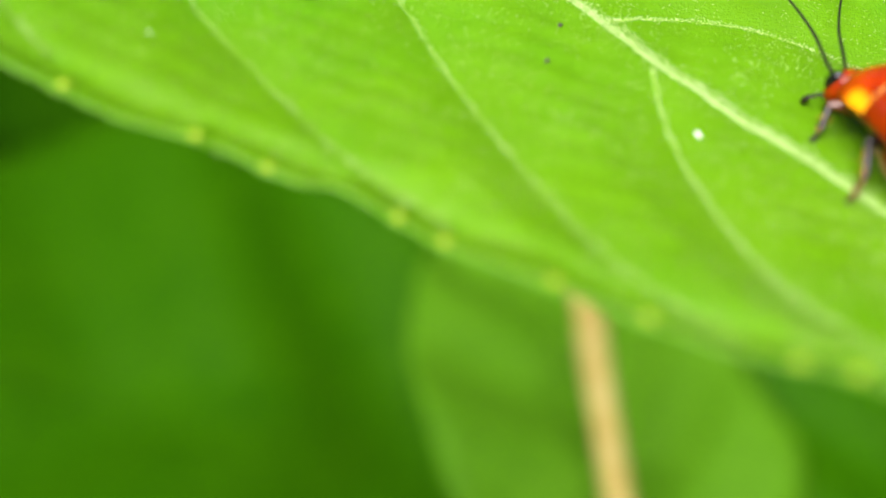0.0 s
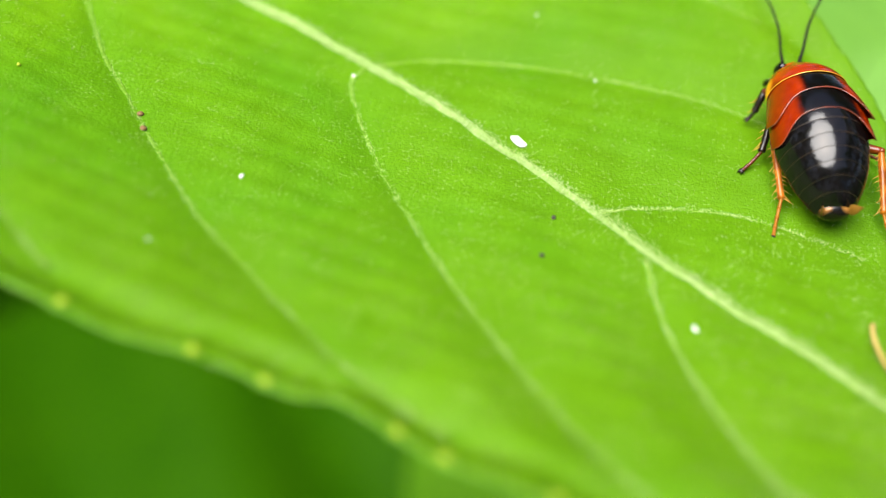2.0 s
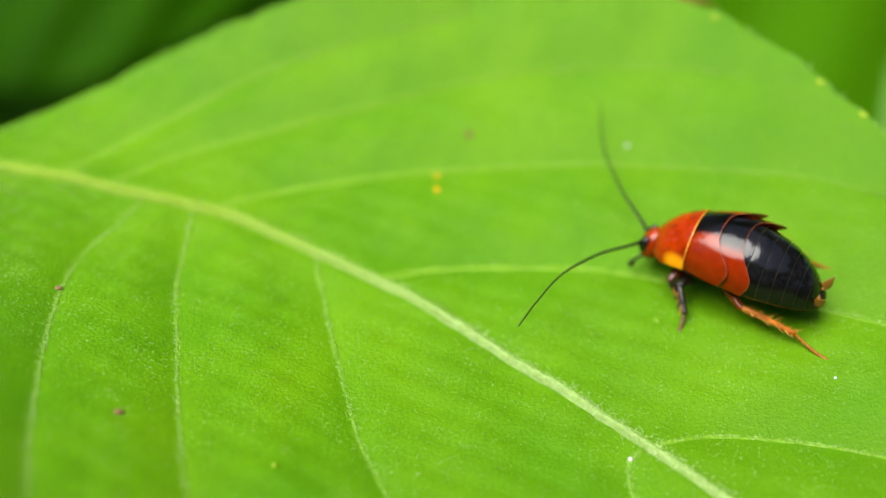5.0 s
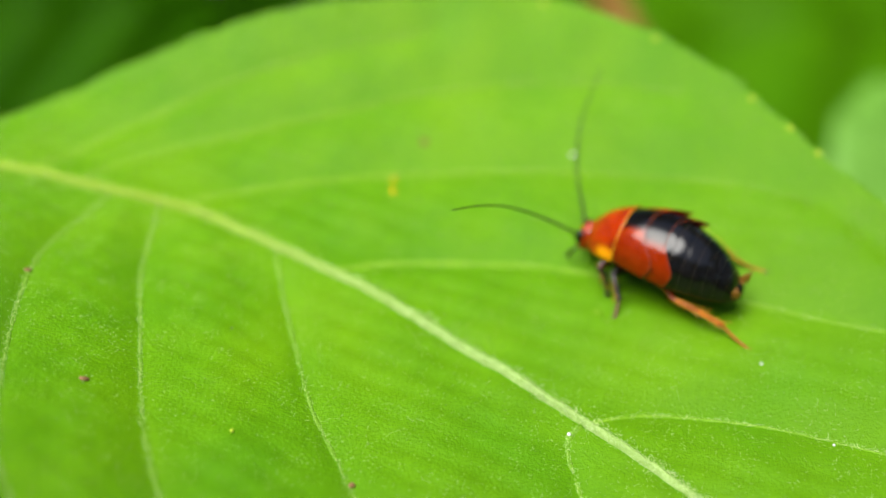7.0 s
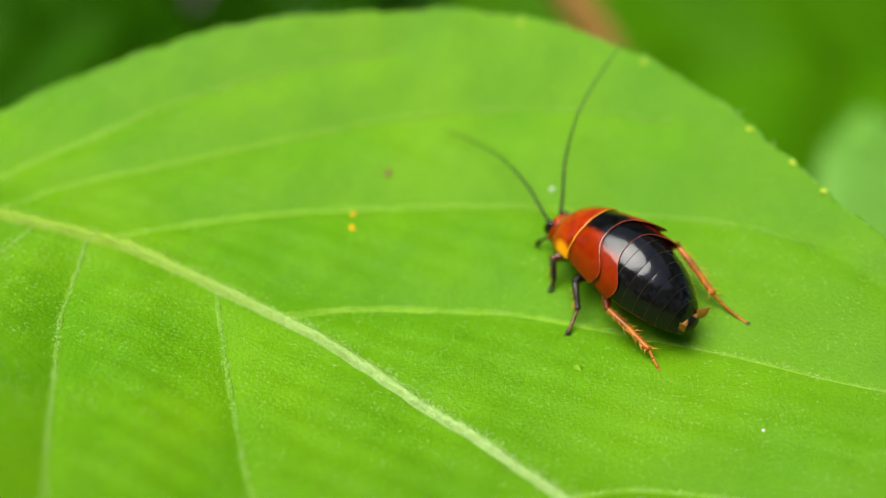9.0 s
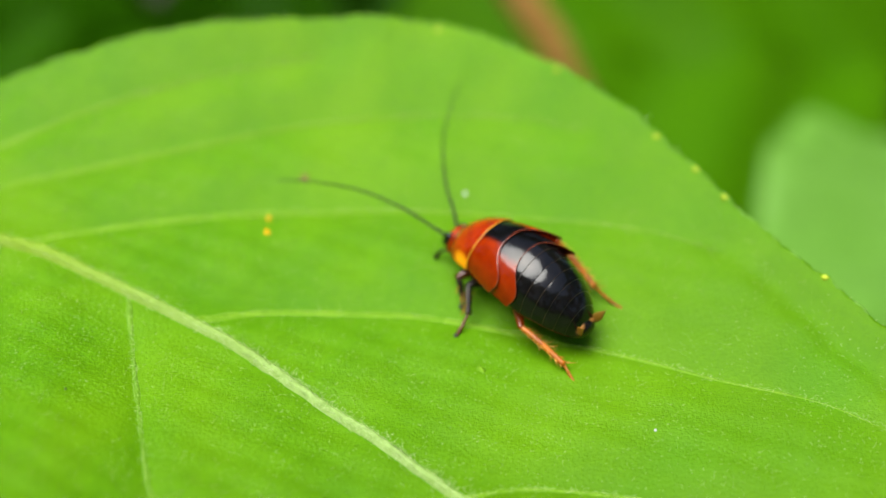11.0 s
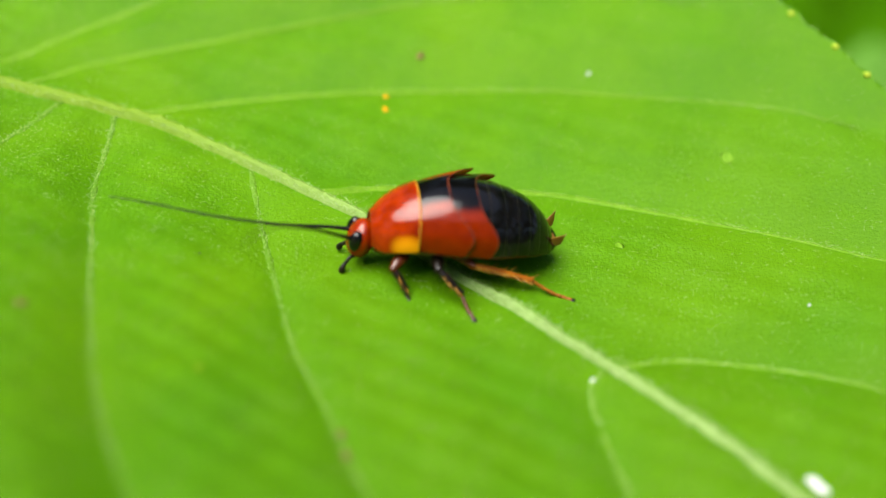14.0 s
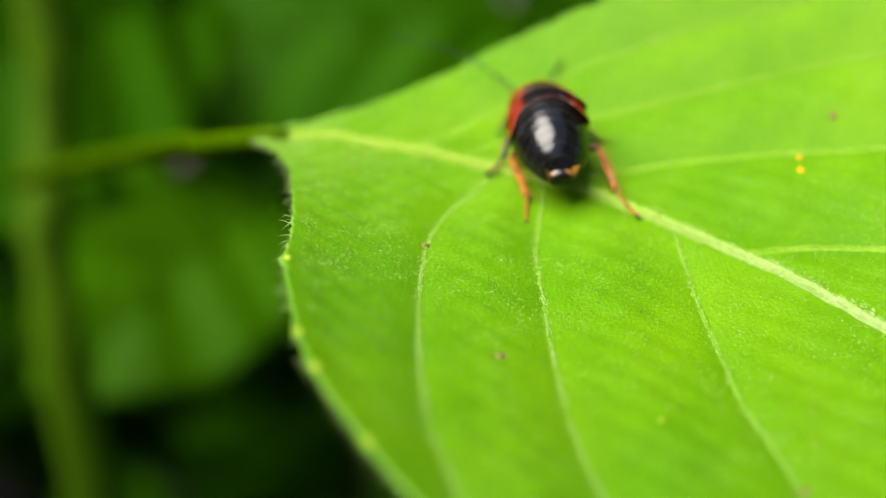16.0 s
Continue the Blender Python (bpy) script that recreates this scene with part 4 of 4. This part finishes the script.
undergrowth()
ring = [(math.cos(2 * math.pi * k / 48), math.sin(2 * math.pi * k / 48)) for k in range(48)]
radii = [0.0, 0.2, 0.6, 2, 8, 40, 300]
verts = [(r * x, r * y, -0.4 - 0.01 * math.sin(7 * x + r * 9)) for r in radii[1:] for x, y in ring] + [(0, 0, -0.4)]
faces = [(i * 48 + k, i * 48 + (k + 1) % 48, (i + 1) * 48 + (k + 1) % 48, (i + 1) * 48 + k) for i in range(5) for k in range(48)]
faces += [(288, k, (k + 1) % 48) for k in range(48)]
tagged(mesh_ob("ground", verts, faces, SOIL), "dark bare soil under the plants", "ground", kind="structure")


# ---- what moves ----
WAY = [  # seconds, place on the leaf in millimetres, heading, lean to its right and dip of its head in degrees
    (0, 35.0, -30.3, 114.7, 0), (0.5, 35.95, -29.7, 102, -2), (1, 35.2, -28.6, 97.5, -4), (1.5, 34.7, -22.2, 90, -3.5), (2, 35.2, -16.8, 88, -5), (2.5, 33.85, -13.4, 103, 1),
    (3, 28.4, -7.25, 142, 4), (3.5, 22.05, -1.4, 132.5, 6), (4, 19.0, 0.2, 152, 9), (4.2, 18.8, 0.4, 152, 9), (6.5, 18.2, 1.0, 148.5, 5), (7, 18.1, 1.15, 148.3, 4),
    (7.5, 17.75, 2.6, 134.2, 3.5), (8, 17.45, 3.0, 132.5, 5), (8.5, 17.2, 3.5, 131, 5.5), (9, 16.9, 3.8, 129.5, 6), (9.5, 16.55, 3.8, 129.5, 6.5), (10, 16.45, 3.6, 131, 7),
    (10.2, 16.45, 3.6, 131.5, 7), (11.6, 16.6, 3.3, 136, 8), (12.3, 16.7, 2.4, 155.3, 11), (12.5, 15.55, 1.8, 174, 12, -1), (13, 12.35, -0.75, 213, 14, -4), (13.5, 10.5, -2.5, 207.5, 12, -2),
    (14, 6.15, -2.9, 189.5, 1), (14.5, -1.2, -3.9, 178.3, -2), (15, -7.3, -1.15, 150.5, -4), (15.3, -10.7, 2.0, 132, -4, 4), (15.5, -10.8, 5.3, 112.0, -2.5, 8), (16, -12.1, 7.2, 109.5, -2, 8)]
# seconds, sideways turn and rise in degrees
LEFT_FEELER = [(0, -10, 0), (0.5, 30, 10), (1, 110, 26), (1.25, 45, 12), (1.5, -20, -4), (2, 6, -4), (2.25, 60, 14), (2.5, 116, 30), (3, 82, 6), (3.5, 96, 36), (4, 80, 6), (4.2, 80, 6),
               (6.5, 68, 28), (7, 64, 36), (7.5, -4, -1), (8, -9, 0), (9, -6, 0), (9.5, -2, 0), (10, -20, 1), (10.2, -18, 1), (11.3, 50, 8), (12.3, 104, 4), (12.5, 94, 6), (13, 84, 18),
               (13.5, 78, 14), (14, 56, 32), (14.5, 56, 4), (15, 118, 32), (15.5, 60, 15), (16, 50, 15)]
RIGHT_FEELER = [(0, -50, 2), (1, -40, 2), (1.5, -56, 0), (2, -36, 3), (2.5, -36, 2), (3, -30, 2), (3.5, -42, 4), (4, -48, 12), (6.5, -58, 6), (7, -68, 24), (7.5, -76, 28), (8, -72, 26),
                (8.5, -66, 26), (9, -64, 31), (9.5, -59, 30), (10, -72, 26), (10.2, -64, 22), (11.3, -45, 12), (12.3, -22, 2), (12.5, 2, 5), (13, -44, 3), (13.5, -72, 8),
                (14, -9, 3), (14.5, -52, -5), (15, -48, -5), (16, -40, 2)]
# each leg's own reach besides its step: seconds, swing in degrees, outward and ahead in millimetres
REACH = [
    [(0, 0, 0, 0), (12.2, 0, 0, 0), (12.5, 6, -0.2, -0.3), (13.0, -40, -0.5, -0.5), (13.5, -32, -0.2, 0), (14, -10, 0.4, 0), (14.5, 0, 1.1, -0.6), (15, 0, 0.2, 0), (16, 0, 0, 0)],
    [(0, 0, 0, 0), (1, 8, 0, -0.3), (1.5, 26, 0.3, -0.9), (2, 16, -0.1, -0.3), (2.5, 16, -0.4, 0), (3, 6, -0.1, 0), (3.4, 0, 0, 0), (9, 4, -0.1, 0), (9.5, 10, -0.3, 0), (10.2, 10, -0.3, 0), (12.2, 0, 0, 0), (12.5, 0, -0.3, 0), (13.0, 10, 0.1, -0.3), (13.5, 14, 0.1, -0.3), (14, 14, 0.3, -0.6), (14.5, 0, 1.0, -0.6), (15, 0, 0.2, 0), (16, 0, 0, 0)],
    [(0, 0, 0, 0), (1, 0, 0, 0.2), (1.5, 0, 0, 0.5), (2, -3, -0.2, 0.7), (2.5, -6, -0.3, 1.0), (3, 0, 0, 0.1), (3.4, 0, 0, 0), (4.0, 0, 0, 1.6), (6.3, 0, 0, 0.3), (7.5, 0, 0, 0), (12.0, 0, 0, 0), (12.4, -15, -0.2, -0.7), (13.0, -4, -0.5, 0.8), (13.5, -4, -0.3, 1.1), (14.0, -8, -0.3, 1.2), (14.5, 0, 0, -0.6), (15, 0, 0, 0), (15.5, -8, -0.2, 0.7), (16, 8, 0.2, -0.4)],
    [(0, 0, 0, 0), (16, 0, 0, 0)],
    [(0, 0, 0, 0), (12.2, 0, 0, 0), (12.5, 0, 0.8, 0), (13.2, 0, 0, 0), (16, 0, 0, 0)],
    [(0, 0, 0, 0), (11.8, 0, 0, 0), (12.4, 0, -0.9, -0.4), (13.2, 0, -0.6, -0.2), (14, 0, 0, 0), (15, 0, 0, 0), (15.5, -8, -0.2, 0.4), (16, -14, -0.5, 0.8)],
]
FOOT_SPAN = (2.55, 4.3, 2.8, -2.55, -4.3, -3.4)
FOOT_AHEAD = (2.85, 0.1, -6.4, 2.85, 0.1, -6.6)


def stand(x, y, heading, lean, dip=0):
    """The insect's pose on the blade."""
    z, up = leaf_place(x, y)
    ahead = Vector((math.cos(radians(heading)), math.sin(radians(heading)), 0))
    ahead = (ahead - up * ahead.dot(up)).normalized()
    side = up.cross(ahead)
    m = Matrix((ahead, side, up)).transposed().to_4x4()
    m.translation = Vector((x, y, z)) * MM
    return m @ pose(0, 0, 0, lean, dip)


def motions():
    walk(cockroach, [(row[0], stand(*row[1:])) for row in WAY])
    for feeler, rows in zip(antennae, (LEFT_FEELER, RIGHT_FEELER)):
        base = feeler.location.copy()
        walk(feeler, [(t, Matrix.Translation(base) @ Euler((0, radians(-pitch), radians(yaw))).to_matrix().to_4x4()) for t, yaw, pitch in rows])
    seconds = [r[0] for r in WAY]
    gone = np.r_[0, np.cumsum([math.hypot(b[1] - a[1], b[2] - a[2]) + abs(b[3] - a[3]) * 0.04 for a, b in zip(WAY[:-1], WAY[1:])])]
    rest = np.interp(9.0, seconds, gone)
    for number, leg in enumerate(legs):
        base, beat, turn = leg.location.copy(), (0, math.pi, 0, math.pi, 0, math.pi)[number], 1 if number < 3 else -1
        rows = []
        for t in np.arange(0, 16.01, 0.25):
            step = math.sin(2 * math.pi * (np.interp(t, seconds, gone) - rest) / 5.91 + beat)
            hind = number % 3 == 2
            own = [np.interp(t, [r[0] for r in REACH[number]], [r[k] for r in REACH[number]]) for k in (1, 2, 3)]
            lean, dip = (math.tan(radians(np.interp(t, seconds, [r[k] if k < len(r) else 0 for r in WAY]))) for k in (4, 5))
            swing, reach = (2 if hind else 13) * step + own[0], Vector((((-1.2 if hind else -0.5) * step + own[2]) * MM, own[1] * turn * MM, (FOOT_AHEAD[number] * dip - FOOT_SPAN[number] * lean) * MM))
            rows.append((float(t), Matrix.Translation(base + reach) @ Euler((0, 0, radians(swing * turn))).to_matrix().to_4x4()))
        walk(leg, rows)


motions()
